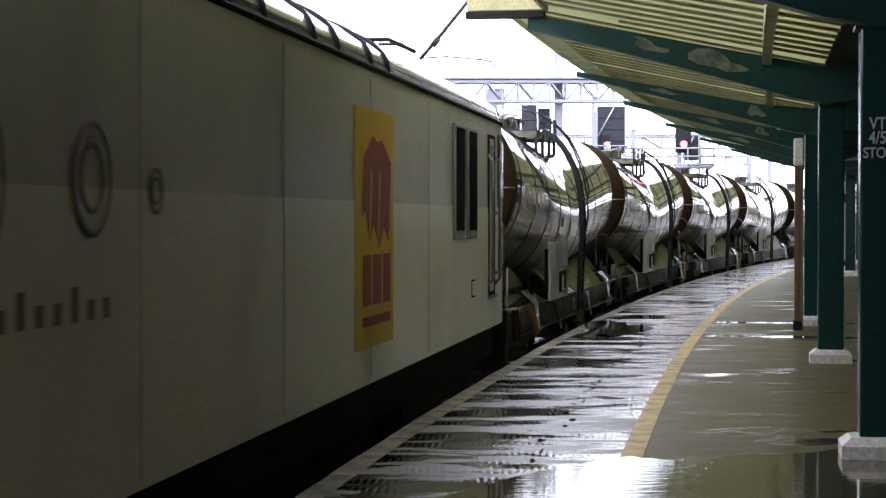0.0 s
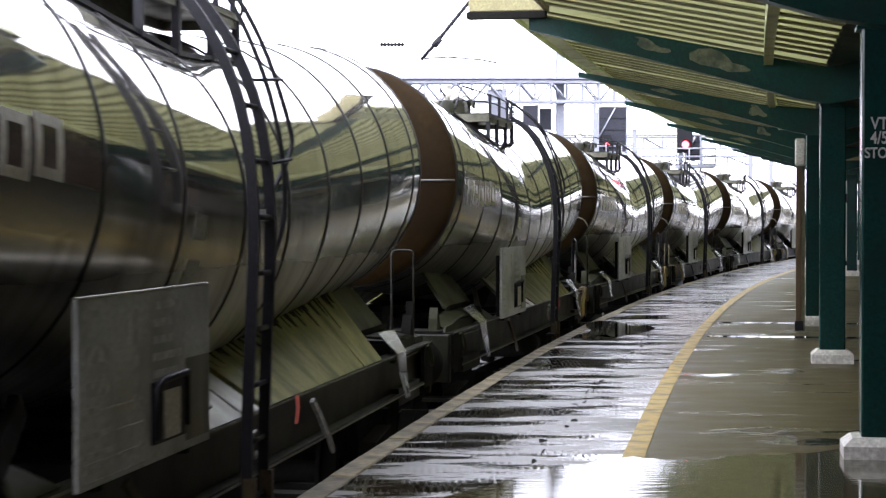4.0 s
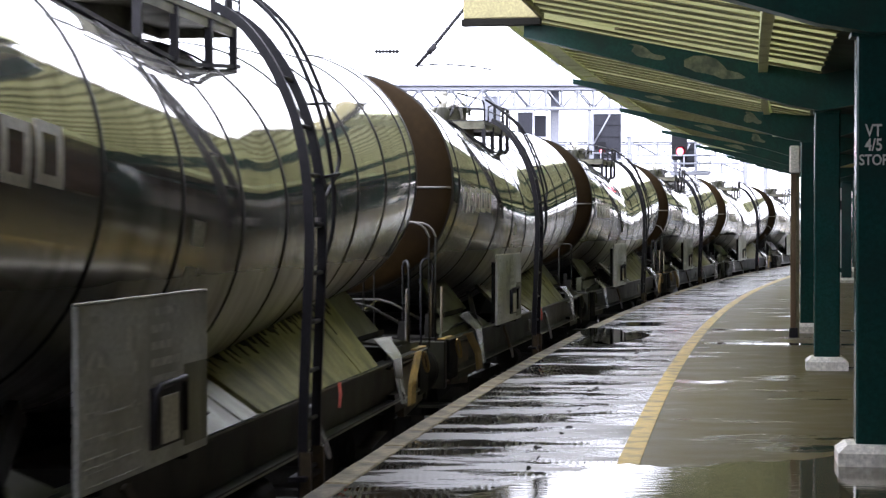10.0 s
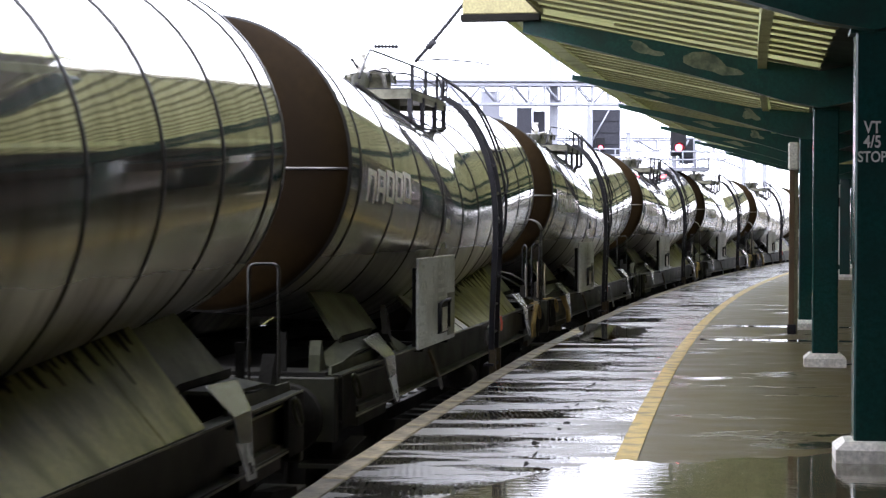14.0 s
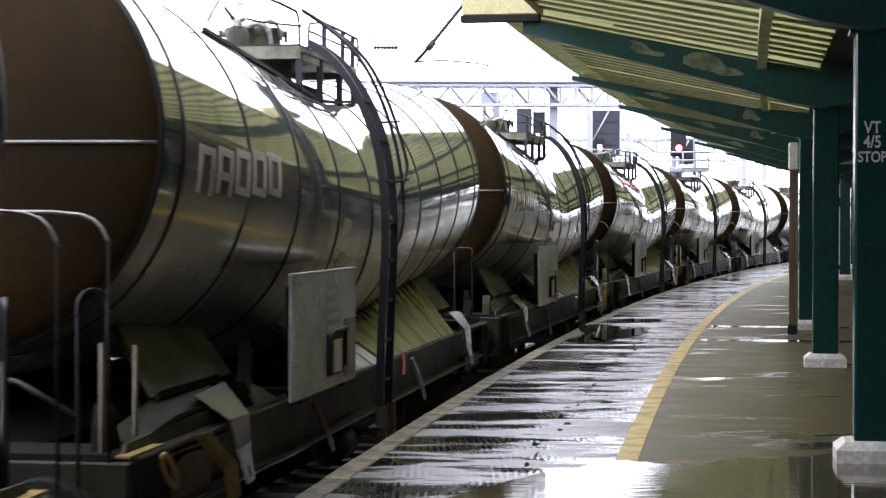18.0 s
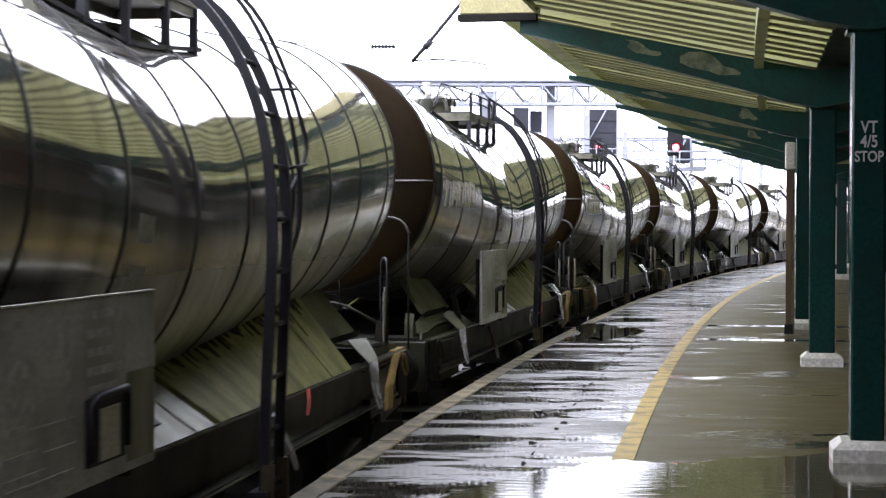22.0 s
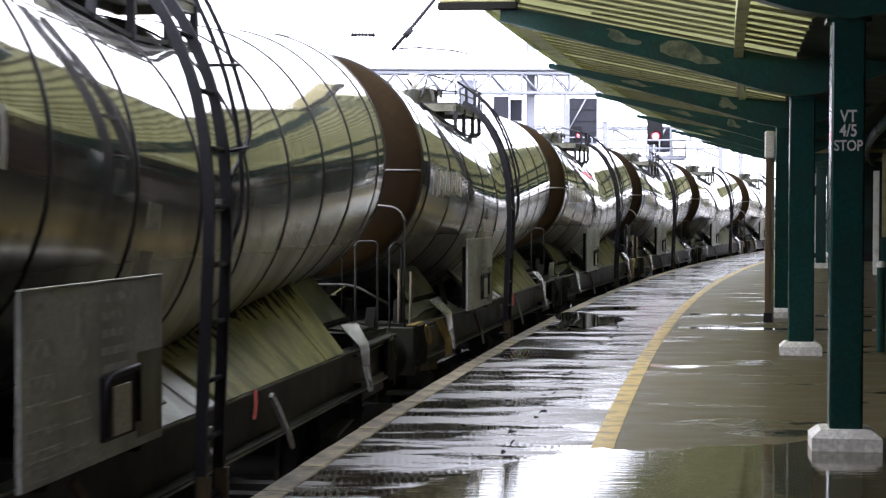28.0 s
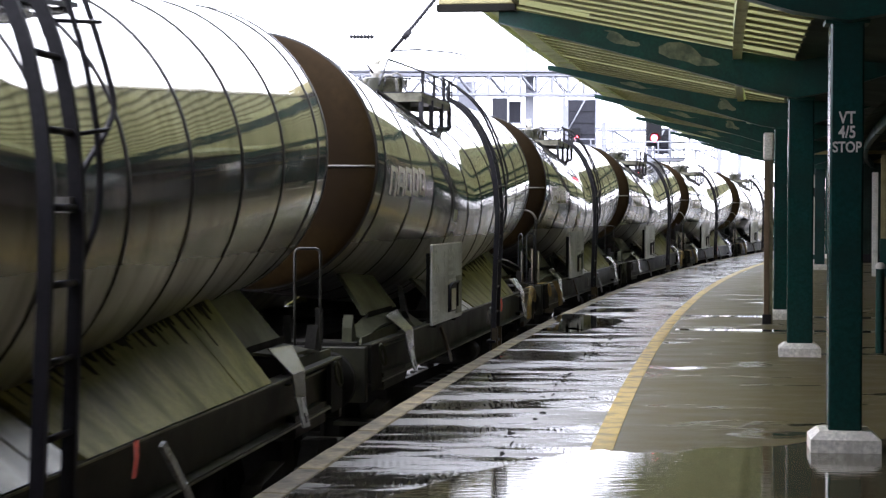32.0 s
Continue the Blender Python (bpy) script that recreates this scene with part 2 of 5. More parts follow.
SKIRT_OLIVE = material("oil_stained_olive_skirt", (0.215, 0.208, 0.076), 0.55, scale=2.6, dirt=(0.12, 0.116, 0.044), dirt_amount=0.55, spec=0.12, stretch=(0.8, 2.0, 0.8))
LEG = material("grey_guard_leg", (0.18, 0.183, 0.165), 0.14, metal=0.4, scale=4, dirt=(0.08, 0.081, 0.07), dirt_amount=0.45, spec=0.9)
# grimy olive, with the shade under the tank put into the colour too
SADDLE = material("grimy_shaded_saddle", (0.050, 0.053, 0.028), 0.55, scale=2.6, dirt=(0.024, 0.025, 0.013), dirt_amount=0.55, spec=0.2)
OCHRE = material("dull_ochre_paint", (0.075, 0.052, 0.022), 0.5, scale=6, dirt=(0.035, 0.028, 0.014), dirt_amount=0.45)
VOID = material("dark_window_mesh", (0.005, 0.005, 0.005), 0.8, spec=0.05)
WINDOW_GREY = material("grey_window_frame", (0.30, 0.30, 0.275), 0.5, scale=6, dirt=(0.16, 0.16, 0.14))
ARM = material("wet_bare_metal", (0.52, 0.53, 0.53), 0.25, metal=0.35, scale=7, dirt=(0.25, 0.25, 0.23), dirt_amount=0.4)
PANEL_TEXT = material("worn_panel_lettering", (0.62, 0.62, 0.58), 0.5, scale=14, dirt=(0.40, 0.41, 0.40), dirt_amount=0.7)
POST = material("dull_grey_post", (0.055, 0.053, 0.043), 0.45, metal=0.3, scale=8)
NAME_GREY = material("muted_grey_brown", (0.19, 0.165, 0.13), 0.5, scale=4, spec=0.25)
PANEL_GREY = material("data_panel_grey", (0.50, 0.51, 0.49), 0.30, scale=2.0, dirt=(0.27, 0.27, 0.25), dirt_amount=0.45)
DARK = material("sooty_running_gear", (0.013, 0.0122, 0.010), 0.8, scale=4, spec=0.1)
BLACK = material("black_ladder_paint", (0.013, 0.012, 0.016), 0.5, spec=0.3)
GALV = material("galvanised_pipe", (0.26, 0.25, 0.23), 0.4, metal=0.6, scale=6, dirt=(0.2, 0.19, 0.17), dirt_amount=0.4)
DECK = material("grimy_olive_deck", (0.15, 0.145, 0.105), 0.45, scale=4, dirt=(0.07, 0.067, 0.048), dirt_amount=0.5, spec=0.3)
BRASSY = material("ochre_lamp_bracket", (0.33, 0.225, 0.07), 0.5, dirt=(0.14, 0.10, 0.05))
MARK = material("faded_white_lettering", (0.80, 0.785, 0.73), 0.5, dirt=(0.60, 0.57, 0.50), dirt_amount=0.3)
MARK_DIM = material("dim_grey_lettering", (0.52, 0.52, 0.48), 0.55)
RED_STRIPE = material("faded_red_stripe", (0.44, 0.33, 0.29), 0.12, metal=0.8, dirt=(0.46, 0.40, 0.36), dirt_amount=0.5)
BLUE_STRIPE = material("faded_blue_stripe", (0.36, 0.37, 0.41), 0.16, metal=0.8, dirt=(0.44, 0.44, 0.45), dirt_amount=0.5)
RED_PAINT = material("red_handle_paint", (0.45, 0.06, 0.03), 0.5)
WHITE = material("chalky_white_paint", (0.72, 0.70, 0.64), 0.55, scale=4, dirt=(0.50, 0.48, 0.42), dirt_amount=0.3)
LOCO_LOW = material("loco_light_grey", (0.80, 0.785, 0.64), 0.36, scale=0.7, fine=30, spread=0.12, dirt=(0.66, 0.645, 0.52), dirt_amount=0.4, bump=0.03, spec=0.25)
LOCO_HIGH = material("loco_dark_grey", (0.53, 0.52, 0.43), 0.36, scale=0.7, fine=30, spread=0.12, dirt=(0.43, 0.422, 0.345), dirt_amount=0.4, bump=0.03, spec=0.25)
LOCO_ROOF = material("wet_loco_roof", (0.88, 0.88, 0.88), 0.10, metal=0.75, scale=2, dirt=(0.70, 0.70, 0.70))
LOGO_YELLOW = material("logo_yellow", (0.70, 0.46, 0.02), 0.5, spread=0.06, spec=0.2)
LOGO_RED = material("logo_maroon", (0.30, 0.065, 0.035), 0.5, spec=0.2)
GLASS = material("dark_window_glass", (0.014, 0.015, 0.016), 0.12, bump=0, spec=0.25)
GREEN = material("dark_green_paint", (0.009, 0.050, 0.041), 0.4, scale=3, spread=0.2, dirt=(0.012, 0.036, 0.030), dirt_amount=0.4, bump=0.1, spec=0.25)
GREEN_GLOSS = material("glossy_green_paint", (0.007, 0.040, 0.035), 0.2, scale=2, spread=0.2, dirt=(0.010, 0.030, 0.028), dirt_amount=0.4, bump=0.05)
PEELED = material("peeled_primer", (0.15, 0.16, 0.10), 0.7, scale=9, dirt=(0.07, 0.09, 0.06), dirt_amount=0.4)
PALE_GREEN = material("pale_green_paint", (0.50, 0.54, 0.27), 0.5, scale=3, dirt=(0.32, 0.35, 0.17))
def translucent(name, base, share):
    m = material(name, base, 0.35, scale=1.5, spread=0.1, dirt=tuple(c * 0.72 for c in base), dirt_amount=0.4, bump=0.04)
    n, l = m.node_tree.nodes, m.node_tree.links
    t, mix = n.new("ShaderNodeBsdfTranslucent"), n.new("ShaderNodeMixShader")
    t.inputs[0].default_value = (*base, 1)
    mix.inputs[0].default_value = share
    l.new(n["Principled BSDF"].outputs[0], mix.inputs[1])
    l.new(t.outputs[0], mix.inputs[2])
    l.new(mix.outputs[0], n["Material Output"].inputs[0])
    return m


# darker sheet for the unseen near bays, added to dim what the tanks mirror
SHEET_DARKENED = translucent("darkened_roof_sheet", (0.30, 0.27, 0.16), 0.12)
SHEET = translucent("cream_roof_sheet", (0.57, 0.575, 0.38), 0.45)
BATTEN = material("olive_batten", (0.21, 0.20, 0.10), 0.6, scale=3, dirt=(0.12, 0.112, 0.055))
CREAM = material("cream_fascia_paint", (0.34, 0.30, 0.14), 0.5, scale=3, dirt=(0.22, 0.195, 0.09), dirt_amount=0.4)
CREAM_DULL = material("dull_olive_strip", (0.16, 0.145, 0.08), 0.5, scale=4, dirt=(0.09, 0.08, 0.045))
BOARDED = material("dark_green_boarding", (0.016, 0.034, 0.028), 0.6, scale=1.5, spread=0.3, dirt=(0.012, 0.02, 0.016), dirt_amount=0.5, spec=0.2)
BROWN_WOOD = material("brown_board", (0.13, 0.085, 0.045), 0.5, scale=3, stretch=(8, 8, 1))
GANTRY = material("galvanised_gantry", (0.34, 0.35, 0.40), 0.5, metal=0.3, scale=3)
SIGNAL_BLACK = material("signal_black", (0.014, 0.014, 0.017), 0.6, spec=0.2)
SIGNAL_RED = glow("red_lamp", (1.0, 0.045, 0.06), 30)
MESH = material("dark_signal_mesh", (0.045, 0.046, 0.056), 0.7, scale=6, fine=60, spread=0.4, spec=0.1)
WALL = material("pale_render_wall", (0.50, 0.50, 0.47), 0.7, scale=0.6, dirt=(0.34, 0.33, 0.30))
BRICK = material("sooty_sandstone", (0.20, 0.16, 0.12), 0.8, scale=1.0, dirt=(0.09, 0.075, 0.06), dirt_amount=0.5)


# ---- mesh building ----
class Shape:
    def __init__(self):
        self.v, self.f, self.smooth = [], [], []

    def add(self, verts, faces, smooth=False):
        k = len(self.v)
        self.v += [tuple(p) for p in verts]
        self.f += [tuple(i + k for i in f) for f in faces]
        self.smooth += [smooth] * len(faces)
        return self

    def box(self, x0, x1, y0, y1, z0, z1, bevel=0.0, m=None):
        b = min(bevel, (x1 - x0) / 2.2, (y1 - y0) / 2.2, (z1 - z0) / 2.2)
        if b <= 0:
            vs = [(x, y, z) for x in (x0, x1) for y in (y0, y1) for z in (z0, z1)]
            fs = [(0, 1, 3, 2), (4, 6, 7, 5), (0, 4, 5, 1), (2, 3, 7, 6), (0, 2, 6, 4), (1, 5, 7, 3)]
        else:
            bm = bmesh.new()
            bmesh.ops.create_cube(bm, size=1.0)
            for w in bm.verts:
                w.co = (x0 + (w.co.x + 0.5) * (x1 - x0), y0 + (w.co.y + 0.5) * (y1 - y0), z0 + (w.co.z + 0.5) * (z1 - z0))
            bmesh.ops.bevel(bm, geom=bm.edges[:], offset=b, segments=1, affect="EDGES")
            bm.verts.index_update()
            vs, fs = [tuple(w.co) for w in bm.verts], [[w.index for w in f.verts] for f in bm.faces]
            bm.free()
        if m is not None:
            vs = [tuple(m @ Vector(p)) for p in vs]
        return self.add(vs, fs)

    def prism(self, poly, axis, a, b):
        """A flat outline pushed along an axis from a to b; the outline gives the other two coordinates in order."""
        def put(p, w):
            c = list(p)
            c.insert("xyz".index(axis), w)
            return tuple(c)
        n = len(poly)
        vs = [put(p, a) for p in poly] + [put(p, b) for p in poly]
        fs = [tuple(range(n)), tuple(range(2 * n - 1, n - 1, -1))] + [(i, i + n, (i + 1) % n + n, (i + 1) % n) for i in range(n)]
        return self.add(vs, fs)

    def tube(self, pts, r, n=8, closed=False):
        pts = [Vector(p) for p in pts]
        vs, fs = [], []
        for i, p in enumerate(pts):
            d = (pts[min(i + 1, len(pts) - 1)] - pts[max(i - 1, 0)]).normalized()
            u = d.orthogonal().normalized() if i == 0 else (u - d * u.dot(d)).normalized()
            w = d.cross(u)
            for k in range(n):
                a = 2 * math.pi * k / n
                vs.append(p + r * (math.cos(a) * u + math.sin(a) * w))
        for i in range(len(pts) - 1):
            for k in range(n):
                fs.append((i * n + k, i * n + (k + 1) % n, (i + 1) * n + (k + 1) % n, (i + 1) * n + k))
        fs += [tuple(range(n - 1, -1, -1)), tuple(range((len(pts) - 1) * n, len(pts) * n))]
        return self.add(vs, fs, True)

    def ribbon(self, pts, across, thick):
        """A flat bar along pts; across and thick are the half-size vectors of its section, for each point or one for all."""
        vs, fs = [], []
        for i, p in enumerate(pts):
            a = Vector(across[i] if isinstance(across, list) else across)
            t = Vector(thick[i] if isinstance(thick, list) else thick)
            p = Vector(p)
            vs += [p - a - t, p + a - t, p + a + t, p - a + t]
        for i in range(len(pts) - 1):
            for k in range(4):
                fs.append((4 * i + k, 4 * i + (k + 1) % 4, 4 * i + 4 + (k + 1) % 4, 4 * i + 4 + k))
        n = 4 * len(pts)
        fs += [(3, 2, 1, 0), (n - 4, n - 3, n - 2, n - 1)]
        return self.add(vs, fs)

    def rings(self, rings, smooth=True, caps=True):
        n = len(rings[0])
        vs = [p for r in rings for p in r]
        fs = [(i * n + k, i * n + (k + 1) % n, (i + 1) * n + (k + 1) % n, (i + 1) * n + k) for i in range(len(rings) - 1) for k in range(n)]
        self.add(vs, fs, smooth)
        if caps:
            self.add(rings[0], [tuple(range(n - 1, -1, -1))])
            self.add(rings[-1], [tuple(range(n))])
        return self

    def mesh(self, name, mat):
        me = bpy.data.meshes.new(name)
        me.from_pydata(self.v, [], self.f)
        bm = bmesh.new()
        bm.from_mesh(me)
        bmesh.ops.recalc_face_normals(bm, faces=bm.faces)
        bm.to_mesh(me)
        bm.free()
        me.polygons.foreach_set("use_smooth", self.smooth)
        me.materials.append(mat)
        return me


def part(name, shape, mat, parent=None, label="", at=None):
    ob = new(name, shape.mesh(name, mat) if isinstance(shape, Shape) else shape)
    if parent is not None:
        ob.parent = parent
    if at is not None:
        ob.matrix_basis = at
    if label:
        tagged(ob, label)
    return ob


def thing(name, label, category, group="", kind="", at=None):
    ob = new(name)
    ob.empty_display_size = 0.2
    if at is not None:
        ob.matrix_basis = at
    return tagged(ob, label, category, group, kind)


def box(*a, **k):
    return Shape().box(*a, **k)


def words(text, size, depth=0.002):
    c = bpy.data.curves.new("text", "FONT")
    c.body, c.size, c.extrude, c.align_x = text, size, depth, "CENTER"
    c.offset = size * 0.02
    ob = new("text", c)
    me = bpy.data.meshes.new_from_object(ob.evaluated_get(bpy.context.evaluated_depsgraph_get()))
    bpy.data.objects.remove(ob)
    bpy.data.curves.remove(c)
    return me


# ---- the ground, the platform, the track ----
def strip(name, o0, o1, z0, z1, mat, s0, s1, step, label, category, crown=0.0):
    sh, n = Shape(), int((s1 - s0) / step)
    rows = []
    for i in range(n + 1):
        s = s0 + (s1 - s0) * i / n
        rows.append([along(s, o0, z0), along(s, o1, z0), along(s, o1, z1), along(s, o0, z1)])
    sh.rings(rows, smooth=False)
    return tagged(part(name, sh, mat), label, category, kind="structure")


def build_ground():
    n = 24
    g = Shape().add([(-2500, -2500, -1.26), (2500, -2500, -1.26), (2500, 2500, -1.26), (-2500, 2500, -1.26)], [(0, 1, 2, 3)])
    tagged(part("ground", g, BALLAST), "dark oily ballast between the tracks", "ground", kind="structure")
    for i, off in enumerate((-1.45 - 0.7175, -1.45 + 0.7175)):
        strip("rail", off - 0.035, off + 0.035, RAIL - 0.16, RAIL, DARK, -150, 180, 2.0, "dark worn steel running rail", "rail")
    for k, (s, o, ls, lo) in enumerate(((20.6, -2.36, 0.55, 0.16), (21.6, -2.30, 0.35, 0.10), (19.7, -2.44, 0.30, 0.12))):
        pool = [along(s + ls * math.cos(a) * (1 + 0.2 * math.sin(3 * a + k)), o + lo * math.sin(a), z) for z in (-1.262, -1.252) for a in np.linspace(0, 6.283, 16, endpoint=False)]
        tagged(part("track_puddle", Shape().rings([pool[:16], pool[16:]], smooth=False), WATER), "small bright puddle in the ballast", "puddle", "puddles", "structure")
    sl = Shape()
    for i in range(420):
        s = -100 + i * 0.65
        m = placed(s, -1.45)
        sl.box(-1.25, 1.25, -0.12, 0.12, RAIL - 0.33, RAIL - 0.165, m=m)
    tagged(part("sleepers", sl, DARK), "row of dark sleepers under the rails", "sleepers", kind="stuff")


def build_platform():
    strip("platform", 0.16, 30.0, -1.3, 0.0, ASPHALT, -60, 230, 1.0, "wet worn asphalt platform surface with puddles", "platform")
    strip("platform_wall", 0.06, 0.16, -1.3, -0.085, BRICK, -60, 230, 1.0, "sooty masonry wall under the platform edge", "wall")
    strip("paving", 0.164, 1.60, -0.05, 0.004, PAVING, -20, 120, 1.0, "wet studded paving beside the platform edge", "pavement")
    strip("yellow_line", 1.565, 1.70, -0.02, 0.0062, YELLOW_LINE, 9.4, 130, 0.6, "worn yellow safety line painted along the platform", "line")
    edge = thing("platform_edge", "worn pale coping stones along the platform edge", "platform edge", kind="structure")
    s = -4.0
    rng = random.Random(4)
    me = None
    while s < 118:
        if me is None:
            me = box(0.0, 0.157, 0.006, 0.894, -0.085, 0.0, bevel=0.012).mesh("coping_stone", COPING)
        part("coping_stone", me, COPING, edge, at=placed(s + 0.45, 0.0, rng.uniform(0.0, 0.006)) @ pose(0, -0.45, 0, 0, 0, rng.uniform(-0.15, 0.15)))
        s += 0.9
    # worn holes along the paving joint
    def blot(name, s, o, ls, lo, z, mat, rng, label, category, parent=None):
        n = 22
        ph = [rng.uniform(0, 6.28) for _ in range(3)]
        ring_ = []
        for i in range(n):
            a = 2 * math.pi * i / n
            r = 1 + 0.28 * math.sin(2 * a + ph[0]) + 0.2 * math.sin(3 * a + ph[1]) + 0.13 * math.sin(5 * a + ph[2])
            ring_.append((s + 0.5 * ls * r * math.cos(a), o + 0.5 * lo * r * math.sin(a)))
        sh = Shape().rings([[along(p, q, z - 0.01) for p, q in ring_], [along(p, q, z) for p, q in ring_]], smooth=False)
        ob = part(name, sh, mat, parent)
        if parent is None:
            tagged(ob, label, category, "puddles", "structure")
    # the flooded corner of the asphalt, with a ragged far edge
    fr = random.Random(23)
    far = [(float(np.interp(u, (0.2, 0.85, 1.2, 1.61, 2.1, 2.5, 3.2, 5.2), (8.3, 9.9, 10.9, 11.35, 11.45, 11.75, 12.3, 12.1))) + 0.07 * math.sin(9 * u) + fr.uniform(-0.06, 0.06), u) for u in np.arange(0.2, 5.2, 0.06)]
    lake = far + [(4.0, 5.2), (4.0, 0.2)]
    sheet = Shape().rings([[along(p, q, -0.01) for p, q in lake], [along(p, q, 0.0085) for p, q in lake]], smooth=False)
    tagged(part("flooded_asphalt", sheet, FLOOD), "thin rippled sheet of rain water over the asphalt", "puddle", "puddles", "structure")
    pr = random.Random(11)
    joint = thing("paving_joint", "worn black holes along the paving joint", "joint", kind="structure")
    for k in range(26):
        s = 11.2 + 0.47 * k + pr.uniform(-0.18, 0.18)
        blot("worn_hole", s, 1.06 + pr.uniform(-0.05, 0.05), pr.uniform(0.04, 0.20), pr.uniform(0.015, 0.045), 0.0065, WORN, pr, "", "", joint)
    for s, o, ls, lo in ((24.6, 0.50, 3.6, 0.75), (22.9, 0.42, 0.9, 0.40), (27.6, 0.62, 1.2, 0.5)):
        blot("dark_puddle", s, o, ls, lo, 0.0078, WATER, pr, "still dark puddle on the studded paving", "puddle")
    for s in (23.3, 26.4):
        d = Shape()
        m = placed(s, 0)
        d.box(1.75, 4.7, -0.17, 0.17, -0.02, 0.003, m=m)
        tagged(part("drain_channel", d, WATER), "shallow drain channel brimming with rain water", "drain", kind="structure")


build_ground()
build_platform()


# ---- the platform canopy ----
BAYS = [-25.6, -18.3, -11.0, -3.7, 3.55, 11.5, 18.9, 25.9, 32.3, 39.6, 46.9, 54.2, 61.5, 68.8, 76.1]
COLUMN_OFF = 3.07


def build_column(half=0.125):
    c = thing("canopy_column", "dark green steel canopy column on a white-painted concrete foot", "column", "canopy columns")
    part("shaft", box(-half, half, -0.115, 0.115, 0.125, 2.56, bevel=0.012), GREEN_GLOSS, c)
    foot = Shape()
    w, t = 0.205, 0.15
    foot.rings([[(-a, -a, z), (a, -a, z), (a, a, z), (-a, a, z)] for a, z in ((w, 0), (w, 0.085), (w - 0.055, 0.132), (0.05, 0.134))], smooth=False)
    part("foot", foot, WHITE, c, "chalky white-painted concrete foot")
    part("cap_plate", box(-0.13, 0.13, -0.12, 0.12, 2.545, 2.57), GREEN, c)
    return c


def beam_lines(o, drop=0.0):
    """Height of the underside and of the top of a canopy beam at o metres from the edge."""
    d = abs(o - COLUMN_OFF)
    k = d / (COLUMN_OFF + 0.1)
    under = 2.57 + 0.87 * max(0, k - 0.05) ** 0.92
    top = 2.90 + 0.62 * k - drop * min(1, 4 * k)
    return under, top


def build_beam(s, peel):
    b = thing("canopy_beam", "tapered dark green canopy beam with peeling paint", "beam", "canopy beams", at=placed(s, COLUMN_OFF))
    drop = 0.075 if s > 20 else 0.0
    os_ = [0.15 if abs(s - BAYS[6]) < 0.1 else 0.38 if s < 15 else -0.12, 0.42, 0.8, 1.3, 1.8, 2.3, 2.75, 3.07, 3.4, 3.85, 4.4, 5.0, 5.6, 6.1]
    poly = [(o - COLUMN_OFF, beam_lines(o, drop)[0]) for o in os_] + [(o - COLUMN_OFF, beam_lines(o, drop)[1]) for o in reversed(os_)]
    web = Shape()
    n = len(os_)
    rows = [[(o - COLUMN_OFF, -0.06, beam_lines(o, drop)[0]), (o - COLUMN_OFF, 0.06, beam_lines(o, drop)[0]),
             (o - COLUMN_OFF, 0.06, beam_lines(o, drop)[1]), (o - COLUMN_OFF, -0.06, beam_lines(o, drop)[1])] for o in os_]
    web.rings(rows, smooth=False)
    part("web", web, GREEN, b)
    fl = Shape().ribbon([(o - COLUMN_OFF, 0, beam_lines(o, drop)[0] - 0.012) for o in os_], (0, 0.095, 0), (0, 0, 0.012))
    part("flange", fl, GREEN, b)
    rng = random.Random(int(s * 10))
    for o, w, h in peel:
        lo, hi = beam_lines(o, drop)
        z = lo + (hi - lo) * 0.55
        pts = []
        for i in range(18):
            a = 2 * math.pi * i / 18
            r = 1 + 0.3 * math.sin(3 * a + o) + rng.uniform(-0.12, 0.12)
            pts.append((o - COLUMN_OFF + w * r * math.cos(a) * 0.5, min(max(z + h * r * math.sin(a) * 0.5 - 0.2 * w * math.cos(a), lo + 0.02), hi - 0.01)))
        part("peeled_patch", Shape().prism(pts, "y", -0.0635, -0.0595), PEELED, b, "patch of bare primer where paint has peeled")
    return b


def roof_z(o):
    if o > COLUMN_OFF:
        return 2.97 - 0.12 * (min(o, 4.4) - COLUMN_OFF) + 0.45 * max(0, o - 4.4)
    return 2.97 + 0.66 * (COLUMN_OFF - o) / (COLUMN_OFF + 0.1)


